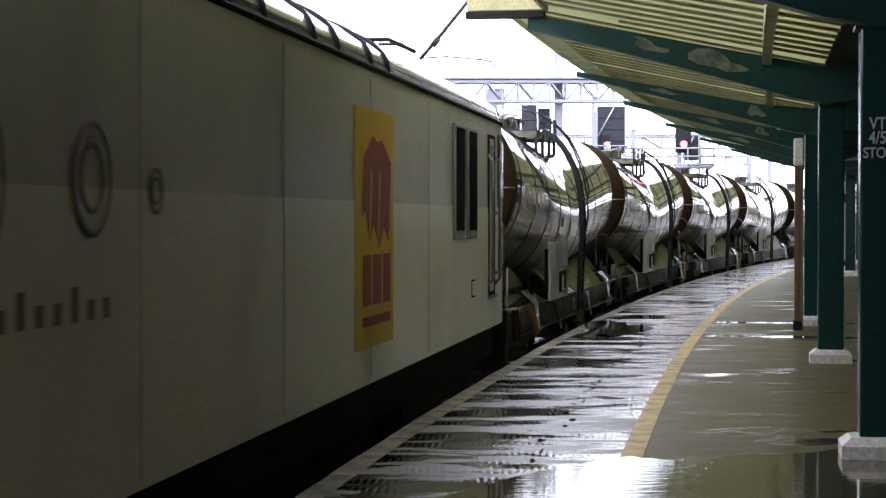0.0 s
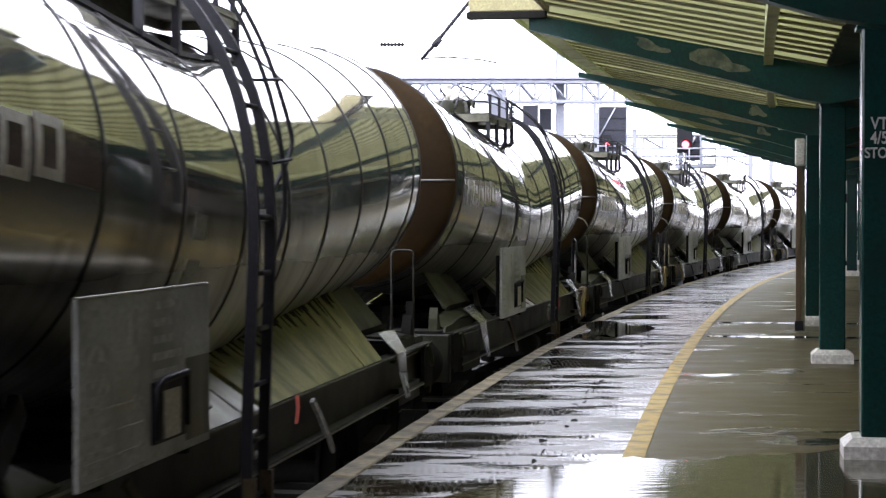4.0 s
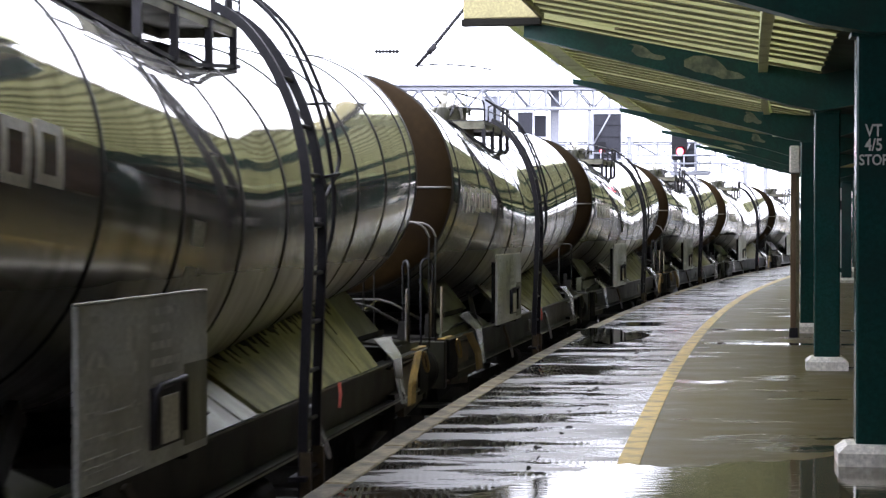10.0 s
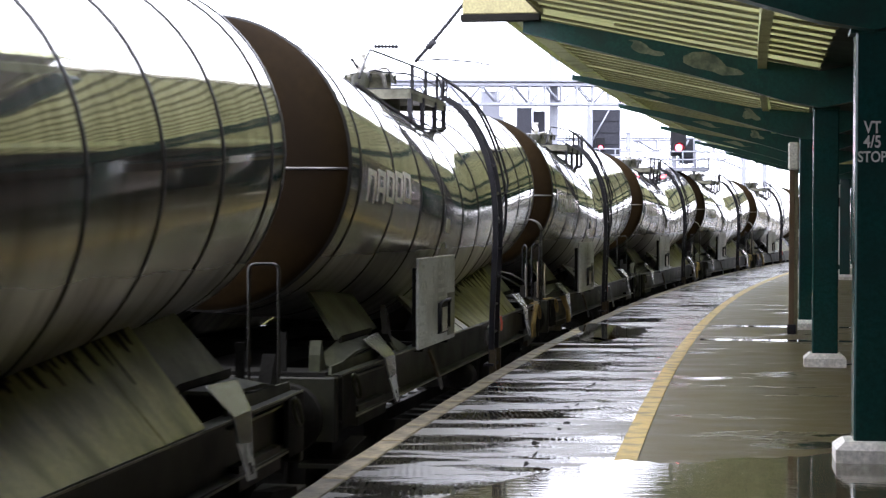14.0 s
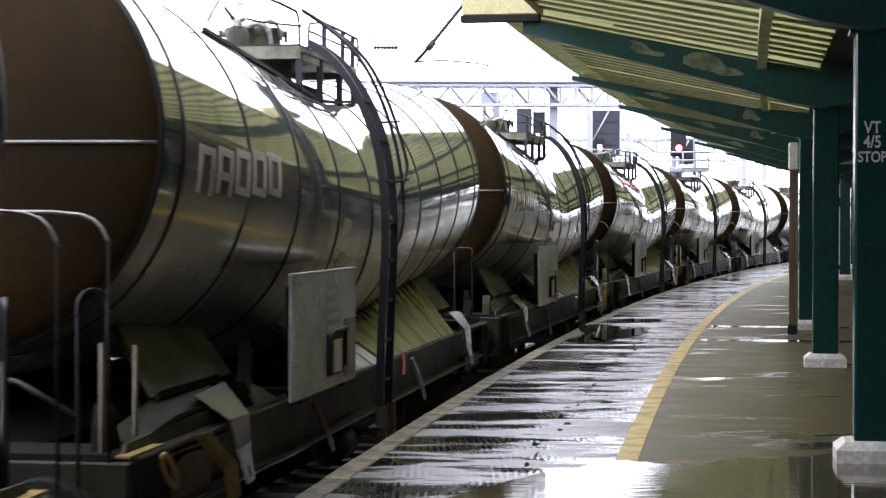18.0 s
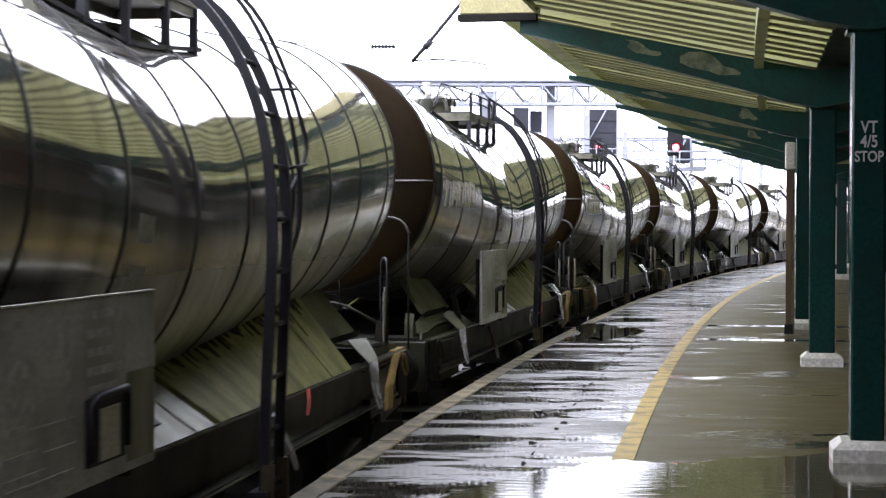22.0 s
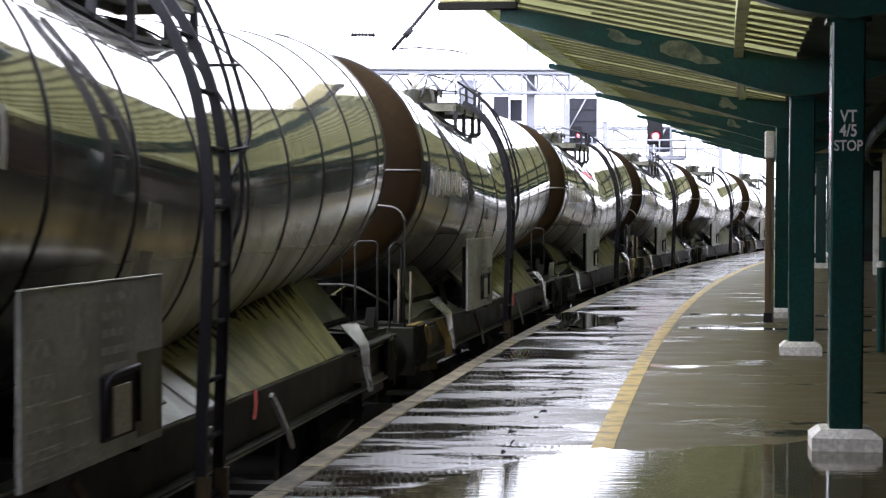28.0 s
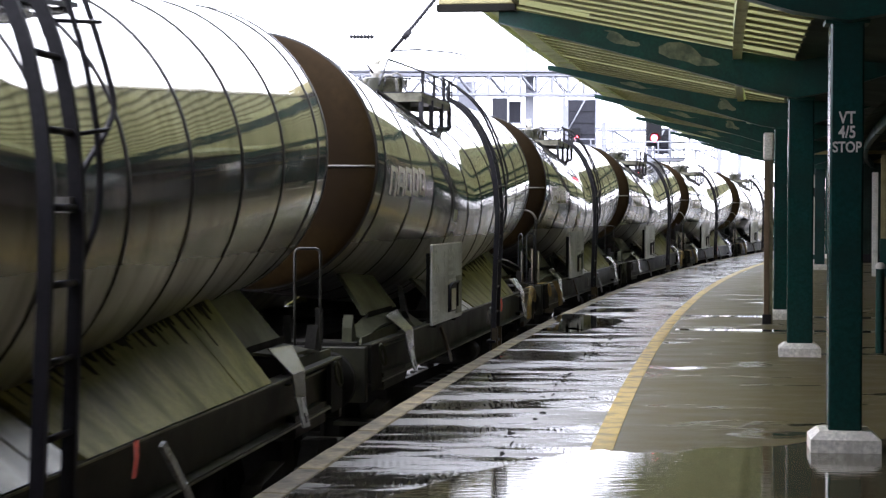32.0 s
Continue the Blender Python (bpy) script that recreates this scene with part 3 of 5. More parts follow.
def build_roof():
    for i in range(len(BAYS) - 1):
        s0, s1 = BAYS[i], BAYS[i + 1]
        bay = thing("canopy_roof", "cream ribbed metal roof sheets between canopy beams", "canopy roof", "canopy roofs")
        skew = 0.15 if i == 5 else 0.0
        start = 0.36 if i == 5 else 0.15 if i < 5 else -0.1
        for o0, o1 in ((start, 2.45), (2.45, 3.07), (3.07, 6.1)):
            sh = Shape()
            oo = [o0 + (o1 - o0) * k / 5 for k in range(6)]
            rows = []
            p = s0 - 0.52 * 9
            while p < s1 + 0.52 * 9:
                for dp, dz in ((0.0, 0.03), (0.5, 0.0)):
                    rows.append([along(min(max(p + dp - skew * (o - 1.5), s0), s1), o, roof_z(o) + dz) for o in oo])
                p += 0.52
            m, n = len(oo), len(rows) - 1
            vs = [q for r in rows for q in r]
            fs = [(a * m + b, a * m + b + 1, a * m + m + b + 1, a * m + m + b) for a in range(n) for b in range(m - 1)
                  if (vs[a * m + b] - vs[a * m + m + b]).length + (vs[a * m + b + 1] - vs[a * m + m + b + 1]).length > 0.01]
            sh.add(vs, fs)
            sh.add([q + Vector((0, 0, 0.008)) for q in vs], [f[::-1] for f in fs])
            part("roof_sheet", sh, BOARDED if o0 > 3 else SHEET if i >= 5 else SHEET_DARKENED, bay)
            if s1 < 0 or s0 > 50 or o0 > 3:
                continue
            p = s0 - 0.52 * 9
            while p < s1 + 0.52 * 9:
                pts = [(p - skew * (o - 1.5), o) for o in np.linspace(o0, o1, 13)]
                pts = [along(s, o, roof_z(o) - 0.004) for s, o in pts if s0 + 0.05 < s < s1 - 0.05]
                if len(pts) > 1:
                    part("batten", Shape().ribbon(pts, (0, 0.062, 0), (0, 0, 0.011)), BATTEN, bay)
                p += 0.52
        # purlins between the beams
        for o in (0.55, 2.5, 4.6):
            p = Shape()
            pts = [along(s, o, roof_z(o) - 0.085) for s in np.linspace(s0 + 0.1, s1 - 0.1, 5)]
            p.ribbon(pts, [(0.045, 0, 0)] * 5, [(0, 0, 0.08)] * 5)
            if o > 1:
                part("purlin", p, GREEN if o > 4 else PALE_GREEN, bay, "dark green purlin" if o > 4 else "pale green purlin")
        f = Shape()
        pts = [along(s, start - 0.03, roof_z(start) - 0.0) for s in np.linspace(s0 + 0.02, s1 - 0.02, 6)]
        f.ribbon(pts, (0.015, 0, 0), (0, 0, 0.11))
        if i == 5:
            pts = [along(s, start - 0.02, roof_z(start) + 0.005) for s in np.linspace(s0 + 0.02, s1 - 0.1, 6)]
            part("fascia", Shape().ribbon(pts, (0.018, 0, 0), (0, 0, 0.055)), BATTEN, bay, "weathered brown gutter board")
        else:
            part("fascia", f, PALE_GREEN, bay, "pale green fascia board")
        g = Shape()
        pts = [along(s, start + 0.19, roof_z(start + 0.2) - 0.10) for s in np.linspace(s0 + 0.1, s1 - 0.1, 6)]
        g.ribbon(pts, (0.09, 0, 0), (0, 0, 0.012))
        if i != 5:
            part("edge_soffit", g, PALE_GREEN, bay)
    # the boxed cream end that juts towards the track
    m = placed(18.8, 0)
    stub = thing("fascia_box", "cream boxed fascia end with an underside darkened for shade", "fascia", at=m)
    part("box", box(-0.44, 0.325, -0.10, 0.0, 3.487, 3.70, bevel=0.01), CREAM, stub)
    # near-black instead of green: the underside's shade is in the colour
    part("underside", box(-0.455, 0.33, -0.12, 0.03, 3.42, 3.485), DARK, stub, "underside darkened for its shade")


def build_canopy():
    first = None
    for i, s in enumerate(BAYS):
        m = placed(s + {5: 0.2, 6: 0.4, 10: 2.0}.get(i, 0.0), COLUMN_OFF + {6: 0.06, 10: 0.38}.get(i, 0.0))
        if first is None:
            first = build_column()
            first.matrix_basis = m
        elif i == 5:
            build_column(0.098).matrix_basis = m
        else:
            copy_thing(first, m)
        peel = {6: [(1.35, 0.32, 0.10), (2.0, 0.55, 0.20)], 7: [(1.1, 0.6, 0.07), (2.3, 0.22, 0.14)],
                8: [(1.4, 0.7, 0.08), (2.2, 0.22, 0.12)], 9: [(1.5, 0.8, 0.09)]}.get(i, [])
        build_beam(s, peel)
    build_roof()
    # second row of columns under the far side
    for s, o in ((37.0, 6.3), (44.6, 6.1), (52.0, 6.0), (29.5, 6.4)):
        copy_thing(first, placed(s, o))
    # stopping-place sign on the near column
    sign = thing("stop_sign", "white stopping-place letters on the green column", "sign", at=placed(BAYS[5] + 0.2, COLUMN_OFF))
    z = 1.955
    for text, size in (("VT", 0.10), ("4/5", 0.10), ("STOP", 0.088)):
        part("lettering", words(text, size), MARK_DIM, sign, "pale grey capital lettering", at=pose(0.0, -0.1185, z, 90, 0, 0) @ Matrix.Diagonal((0.8, 1, 1, 1)))
        sign.children[-1].data.materials.append(MARK_DIM)
        z -= 0.085
    # notice board on the third column
    b = thing("notice_board", "narrow brown board with a white box fixed beside the column", "notice board", at=placed(24.75, COLUMN_OFF - 0.14))
    part("board", box(-0.115, -0.045, 0.0, 0.07, 0.12, 2.10, bevel=0.006), BROWN_WOOD, b)
    part("board_edge", box(-0.045, 0.0, 0.01, 0.08, 0.0, 2.12, bevel=0.004), CREAM_DULL, b, "dull olive edge strip")
    part("header_box", box(-0.13, 0.005, -0.05, 0.10, 2.11, 2.46, bevel=0.02), WHITE, b, "white box")
    part("foot_plate", box(-0.13, -0.02, -0.005, 0.075, 0.0, 0.12), BLACK, b, "black foot plate")
    # low bollard beside the near column
    p = thing("bollard", "slim dark green bollard with a white cap", "bollard", at=placed(19.8, 3.95))
    part("post", Shape().rings([[(0.045 * math.cos(a), 0.045 * math.sin(a), z) for a in np.linspace(0, 6.283, 12, endpoint=False)] for z in (0, 0.86)]), GREEN, p)
    part("cap", Shape().rings([[(r * math.cos(a), r * math.sin(a), z) for a in np.linspace(0, 6.283, 12, endpoint=False)] for r, z in ((0.05, 0.86), (0.05, 0.9), (0.02, 0.925))]), WHITE, p, "white cap")


build_canopy()


def build_far_side():
    # pale building and screens beyond the canopy, closing the platform
    w = Shape()
    w.rings([[along(s, o, z) for o, z in ((13.0, -0.05), (13.4, -0.05), (13.4, 4.2), (13.0, 4.2))] for s in np.linspace(-40, 130, 70)], smooth=False)
    tagged(part("wall_east", w, BRICK), "sooty stone station building wall", "wall", kind="structure")
    r = Shape()
    r.rings([[along(s, o, z) for o, z in ((6.12, 3.55), (13.0, 3.75), (13.0, 3.9), (6.12, 3.7))] for s in np.linspace(-30, 128, 60)], smooth=False)
    tagged(part("ceiling", r, BROWN_WOOD), "dark boarded roof over the inner platform", "ceiling", kind="structure")
    tagged(part("wall_north", Shape().box(0, 11.5, 0, 0.4, -0.05, 4.2, m=placed(129.0, 2.0)), WALL), "pale wall closing the far end of the platform", "wall", kind="structure")
    w = Shape()
    w.rings([[along(s, o, z) for o, z in ((-5.0, -1.3), (-4.6, -1.3), (-4.6, -0.75), (-5.0, -0.75))] for s in np.linspace(-40, 60, 40)], smooth=False)
    tagged(part("wall_west", w, BRICK), "low sooty stone kerb wall beyond the track", "wall", kind="structure")
    # unseen shed and platform roofs behind the camera, added to cut light from there
    r = Shape()
    r.rings([[along(s, o, z) for o, z in ((-11.4, 4.0), (-6.0, 7.5), (0.5, 5.2), (0.5, 5.4), (-6.0, 7.8), (-11.4, 4.3))] for s in np.linspace(-32, -16.0, 8)], smooth=False)
    tagged(part("shed_roof", r, BROWN_WOOD), "unseen dark train shed roof, added to cut light", "roof", kind="structure")
    r = Shape()
    r.rings([[along(s, o, z) for o, z in ((0.52, 5.2), (13.4, 4.6), (13.4, 4.8), (0.52, 5.4))] for s in np.linspace(-32, -12.0, 8)], smooth=False)
    tagged(part("concourse_roof", r, BROWN_WOOD), "unseen dark roof behind the near platform, added to cut light", "roof", kind="structure")
    w = Shape()
    w.box(-14, 40, -30.4, -30, -1.2, 7.5)
    tagged(part("wall_south", w, BRICK), "sooty stone station wall", "wall", kind="structure")
    hut = thing("platform_building", "dark green boarded platform building with a pale top rail", "building", at=placed(56.0, 0))
    part("wall", box(4.0, 9.5, 0.0, 7.0, 0.0, 3.62), BOARDED, hut)
    for k in range(14):
        part("cover_strip", box(4.05 + 0.4 * k, 4.11 + 0.4 * k, -0.03, 0.0, 0.25, 2.85), BOARDED, hut)
    part("plinth", box(3.98, 9.52, -0.05, 0.0, 0.0, 0.25), BLACK, hut, "black plinth")
    part("top_rail", box(3.98, 9.52, -0.06, 0.0, 2.88, 3.02), CREAM, hut, "pale cream rail")
    near = thing("platform_screen", "pale grey screen panel with a small black sign", "screen", at=placed(50.2, 3.30))
    part("panel", box(-0.12, 0.12, 0, 0.06, 0.35, 2.43, bevel=0.01), WALL, near)
    part("sign", box(-0.09, 0.09, -0.012, 0.0, 1.86, 2.10), BLACK, near, "small black sign")
    for x in (-0.10, 0.10):
        part("leg", box(x - 0.02, x + 0.02, 0.01, 0.05, 0.0, 0.35), BLACK, near)
    porch = thing("shelter_front", "pale framed shelter front with cream rails and a green box", "shelter", at=placed(44.0, 0))
    part("panel", box(4.75, 4.885, 0.0, 0.05, 0.0, 2.36, bevel=0.006), WHITE, porch, "white door panel")
    part("post", box(4.945, 5.065, 0.0, 0.08, 0.0, 2.76, bevel=0.008), CREAM, porch, "cream post")
    part("cabinet", box(4.93, 5.35, -0.22, -0.02, 0.0, 0.86, bevel=0.01), GREEN, porch, "dark green cabinet at its foot")
    for x0, z in ((3.35, 2.77), (4.70, 3.05)):
        part("rail", box(x0, 7.2, 0.0, 0.06, z, z + 0.085), CREAM, porch, "pale cream rail")
    sc = thing("platform_screen", "pale grey screen panel with a small black sign", "screen", at=placed(40.5, 5.55))
    part("panel", box(-0.16, 0.16, 0, 0.06, 0.1, 2.2, bevel=0.01), WALL, sc)
    part("sign", box(-0.02, 0.10, -0.012, 0.0, 1.35, 1.55), BLACK, sc, "small black sign")


build_far_side()


# ---- overhead line, gantries and signals ----
def build_gantry(y, x0, x1, z0, z1, bays):
    g = thing("line_gantry", "galvanised lattice gantry over the tracks", "gantry", at=pose(0, y, 0))
    for z in (z0, z1):
        for d in (-0.35, 0.35):
            part("chord", box(x0, x1, d - 0.05, d + 0.05, z - 0.05, z + 0.05), GANTRY, g)
    w = (x1 - x0) / bays
    for i in range(bays):
        a = x0 + i * w
        for d in (-0.35, 0.35):
            up = i % 2 == 0
            part("lattice_bar", Shape().tube([(a, d, z0 if up else z1), (a + w, d, z1 if up else z0)], 0.035, 6), GANTRY, g)
        part("upright", box(a - 0.03, a + 0.03, -0.39, 0.39, z0, z1), GANTRY, g)
    part("walkway", box(x0, x1, -0.5, 0.5, z1 + 0.10, z1 + 0.16), GANTRY, g)
    for x in (x0 + 0.2, x1 - 0.2):
        part("leg", box(x - 0.15, x + 0.15, -0.4, 0.4, -1.26, z0), GANTRY, g)
    return g


def build_mast(x, y, top, r=0.13):
    m = thing("line_mast", "grey steel overhead line mast", "mast", "line masts", at=pose(x, y, 0))
    part("post", box(-r, r, -r, r, -1.2, top), GANTRY, m)
    part("web", box(-r - 0.03, r + 0.03, -0.02, 0.02, -1.2, top), GANTRY, m)
    part("cap", box(-r - 0.05, r + 0.05, -r - 0.05, r + 0.05, top, top + 0.05), GANTRY, m)
    return m


def build_signal(x, y, z, lamp_r, panel, rail_z):
    """A hooded red lamp at z before a dark mesh back panel (x0, x1, z0, z1), with its small platform."""
    s = thing("colour_light_signal", "black railway signal showing a red light", "signal", "signals", at=pose(x, y, 0))
    ang = np.linspace(0, 6.283, 20, endpoint=False)
    part("hood", Shape().rings([[(r * math.cos(a), d, z + r * math.sin(a)) for a in ang] for r, d in ((lamp_r * 1.7, 0.0), (lamp_r * 1.7, -0.2), (lamp_r * 1.45, -0.2), (lamp_r * 1.45, 0.0))], caps=False), SIGNAL_BLACK, s)
    part("lamp", Shape().rings([[(r * math.cos(a), d, z + r * math.sin(a)) for a in ang] for r, d in ((lamp_r, -0.03), (lamp_r * 0.6, -0.06))]), SIGNAL_RED, s, "lit red signal lamp")
    part("head", box(-lamp_r * 2.2, lamp_r * 2.2, 0.0, 0.22, z - lamp_r * 2.4, z + lamp_r * 5.0, bevel=0.02), SIGNAL_BLACK, s)
    x0, x1, z0, z1 = panel
    back = part("back_panel", box(x0, x1, 0.26, 0.30, z0, z1), MESH, s, "dark mesh back panel")
    for xa in (x0, x1 - 0.05):
        part("panel_post", box(xa, xa + 0.05, 0.22, 0.26, z0 - 0.3, z1 + 0.25), GANTRY, back)
    for k in range(1, 4):
        zz = z0 + (z1 - z0) * k / 4
        part("panel_bar", box(x0, x1, 0.24, 0.26, zz - 0.012, zz + 0.012), SIGNAL_BLACK, back)
    part("panel_brace", Shape().tube([(x0 + 0.05, 0.2, z0 + 0.35 * (z1 - z0)), (x0 + 0.6 * (x1 - x0), 0.2, z1 - 0.02)], 0.028, 6), GANTRY, back)
    part("post", box(x0 - 0.16, x0 - 0.04, 0.30, 0.42, -1.2, z1 + 0.1), GANTRY, s)
    for k in range(3):
        part("rail", Shape().tube([(x0 - 0.3, -0.3, rail_z + k * 0.22), (x1 + 0.3, -0.3, rail_z + k * 0.22)], 0.022, 6), GANTRY, s)
    for xa in np.linspace(x0 - 0.3, x1 + 0.3, 4):
        part("rail_post", Shape().tube([(xa, -0.3, rail_z - 0.05), (xa, -0.3, rail_z + 0.46)], 0.02, 6), GANTRY, s)
    part("ladder_platform", box(x0 - 0.3, x1 + 0.3, -0.35, 0.5, rail_z - 0.09, rail_z - 0.04), GANTRY, s)
    return s


def build_cage(x, y, w, z0, z1):
    c = thing("signal_cage", "dark mesh signal cage hung below the gantry", "signal cage", "signal cages", at=pose(x, y, 0))
    part("mesh_panel", box(-w / 2, w / 2, 0.0, 0.04, z0, z1), MESH, c)
    for xa in (-w / 2 - 0.03, w / 2):
        part("hanger", box(xa, xa + 0.03, -0.02, 0.06, z0 - 0.05, 5.72), GANTRY, c)
    part("cage_rail", Shape().tube([(-w / 2 - 0.1, -0.2, z0), (w / 2 + 0.1, -0.2, z0)], 0.022, 6), GANTRY, c)
    return c


build_gantry(68, -14.0, 16.0, 5.72, 6.42, 52)
build_mast(4.25, 68.6, 7.75)
build_mast(-14, 68.5, 7.0)
build_mast(2.0, 70.5, 6.3, 0.3)
for x, y, top in ((3.1, 92, 6.6), (7.9, 96, 6.9), (10.6, 104, 6.4), (1.4, 88, 6.2)):
    build_mast(x, y, top, 0.10)
build_mast(21, 128, 7.0)
build_mast(24.5, 140, 7.5)
build_signal(5.84, 67.0, 4.12, 0.072, (-0.32, 0.75, 3.82, 5.50), 3.62)
build_signal(6.58, 51.0, 3.48, 0.095, (0.02, 0.48, 3.05, 3.72), 2.92)
build_cage(3.12, 67.64, 0.52, 4.62, 5.58)
build_cage(3.70, 68.34, 0.40, 4.70, 5.50)
for k, (y, x0, x1) in enumerate(((115, 4, 30), (150, 10, 50))):
    build_gantry(y, x0, x1, 5.8, 6.5, 22)


def build_registration():
    a = thing("registration_arm", "dark overhead line registration arm with an insulator", "overhead line", at=pose(0, 0, 0))
    y = 29.0
    def at(u, v):
        return ((u - 784) / 3300 * y, y, EYE + (389 - v) * y / 3300)
    part("strut", Shape().tube([at(743, 106), at(770, 75), at(900, -85), (1.9, y, 6.4)], 0.028, 8), BLACK, a)
    part("clamp", Shape().tube([at(765, 82), at(777, 68)], 0.05, 8), BLACK, a)
    part("steady_wire", Shape().tube([at(743, 104), at(790, 101), at(850, 106), at(875, 111), at(875, 119)], 0.011, 6), BLACK, a)
    tie = thing("insulator_string", "dark ribbed insulator on a span wire", "insulator", at=pose(0, 0, 0))
    y2 = 40.0
    def at2(u, v):
        return ((u - 784) / 3300 * y2, y2, EYE + (389 - v) * y2 / 3300)
    c = Vector(at2(692, 79))
    rings = []
    for i in range(29):
        x = -0.26 + 0.52 * i / 28
        r = 0.055 if i % 4 in (1, 2) else 0.025
        rings.append([(c.x + x, c.y + r * math.cos(t), c.z + r * math.sin(t)) for t in np.linspace(0, 6.283, 10, endpoint=False)])
    part("insulator", Shape().rings(rings), BLACK, tie)
    part("span_wire", Shape().tube([(-9.8, y2, 5.3), at2(660, 79.5), at2(744, 78.5), (9.5, y2, 5.2)], 0.006, 6), GANTRY, tie)


build_registration()
build_mast(-9.9, 40.0, 7.0)


# ---- the tank wagons ----
TANK_R = 1.06
HALF = 5.435         # half length of the clad tank
AXIS_END, AXIS_MID = 2.75, 2.38


def axis_z(y):
    """The two halves of the tank fall gently towards the middle."""
    t = min(1, abs(y) / HALF)
    return AXIS_MID + (AXIS_END - AXIS_MID) * max(0, t - 0.035) / 0.965


TANK_SHIFT = [0.0]   # how far the barrel sits off the wagon's middle


def tank_point(y, a, r):
    """Angle a from the platform side upwards."""
    return (r * math.cos(a), y + TANK_SHIFT[0], axis_z(y) + r * math.sin(a))


def ring(y, r, n=64):
    return [tank_point(y, 2 * math.pi * k / n, r) for k in range(n)]


def eased(pts, times=2):
    """Corners cut to a smooth run, ends kept."""
    for _ in range(times):
        out = [pts[0]]
        for p, q in zip(pts, pts[1:]):
            out += [tuple(0.75 * a + 0.25 * b for a, b in zip(p, q)), tuple(0.25 * a + 0.75 * b for a, b in zip(p, q))]
        pts = out + [pts[-1]]
    return pts


SEAMS = [-5.085, -3.835, -2.645, -1.475, -0.345, 0.685, 1.785, 2.885, 3.985, 5.105]


def build_wagon(shift, brake):
    """A slurry tank wagon; the ladder stands shift metres from its middle, and brake is the side (-1 or 1) of its hand-brake end."""
    w = thing("tank_wagon", "stainless steel clad tank wagon with brown ends and a black ladder", "tank wagon", "train of tank wagons")
    TANK_SHIFT[0] = 0.045
    # barrel: one clad sheet between each pair of seams
    ys = [-HALF] + SEAMS + [HALF]
    for a, b in zip(ys, ys[1:]):
        sh = Shape()
        k = 4
        rows = [ring(a + (b - a) * i / k, TANK_R) for i in range(k + 1)]
        sh.rings(rows, caps=False)
        part("cladding_sheet", sh, STEEL, w)
    for y in SEAMS:
        sh = Shape().rings([ring(y - 0.017, TANK_R - 0.003), ring(y - 0.015, TANK_R + 0.006), ring(y + 0.015, TANK_R + 0.006), ring(y + 0.017, TANK_R - 0.003)], caps=False)
        part("seam_band", sh, BAND, w, "dark strap over a cladding seam")
    # ends
    for sg in (-1, 1):
        sh = Shape()
        prof = [(1.0, 0.0), (0.985, 0.02), (0.93, 0.06), (0.75, 0.105), (0.5, 0.135), (0.25, 0.15), (0.02, 0.155)]
        rows = []
        for r, d in prof:
            y = sg * (HALF + d)
            rows.append([(r * TANK_R * math.cos(2 * math.pi * k / 64), y + TANK_SHIFT[0], AXIS_END + r * TANK_R * math.sin(2 * math.pi * k / 64)) for k in range(64)])
        sh.rings(rows)
        end = part("tank_end", sh, RUST, w, "rust-brown dished tank end")
        part("end_seam", Shape().tube([(x, TANK_SHIFT[0] + sg * (HALF + 0.004 + float(np.interp(abs(x) / TANK_R, [q[0] for q in reversed(prof)], [q[1] for q in reversed(prof)]))), AXIS_END - 0.04) for x in np.linspace(-1.04, 1.04, 25)], 0.010, 6), GALV, end, "thin bright weld strip")
        part("end_rim", Shape().rings([ring(sg * (HALF - 0.03), TANK_R + 0.004), ring(sg * (HALF + 0.012), TANK_R + 0.005), ring(sg * (HALF + 0.014), TANK_R - 0.02)], caps=False), BAND, end, "dark rim strip")
    # frame
    for sx in (-1, 1):
        sole = Shape().prism([(sx * x, z) for x, z in ((0.98, 1.29), (1.10, 1.29), (1.10, 1.27), (1.03, 1.265), (1.03, 0.985), (1.10, 0.98), (1.10, 0.96), (0.98, 0.96))], "y", -5.85, 5.85)
        sole = part("solebar", sole, FRAME, w)
        for z in (0.955, 1.285):
            part("flange_edge", box(min(sx * 1.10, sx * 1.104), max(sx * 1.10, sx * 1.104), -5.8, 5.8, z, z + 0.012), SKIRT, sole, "pale strip along the flange edge")
        for y0, y1 in ((-1.7 if sx > 0 else -3.6, -0.06), (0.06, 3.6 if sx > 0 else 1.7)):
            sk = Shape()
            n = 8
            for i in range(n + 1):
                y = y0 + (y1 - y0) * i / n
                top = axis_z(y) - math.sqrt(TANK_R ** 2 - 0.66 ** 2) + 0.02
                sk.v += [(sx * 1.08, y, 1.298), (sx * 0.68, y, top), (sx * 0.64, y, top - 0.01), (sx * 1.04, y, 1.29)]
            for i in range(n):
                for k in range(4):
                    sk.f.append((4 * i + k, 4 * i + (k + 1) % 4, 4 * i + 4 + (k + 1) % 4, 4 * i + 4 + k))
                    sk.smooth.append(False)
            sk.f += [(0, 1, 2, 3), (4 * n, 4 * n + 1, 4 * n + 2, 4 * n + 3)]
            sk.smooth += [False, False]
            part("skirt_plate", sk, SKIRT if y0 < 0 else SKIRT_OLIVE, w, "pale sloping skirt plate streaked with clay" if y0 < 0 else "olive-stained sloping skirt plate")
            for y in (y0 + 0.34 * (y1 - y0), y0 + 0.78 * (y1 - y0)) if y0 < 0 else (y0 + 0.80 * (y1 - y0),):
                top = axis_z(y) - math.sqrt(TANK_R ** 2 - 0.66 ** 2)
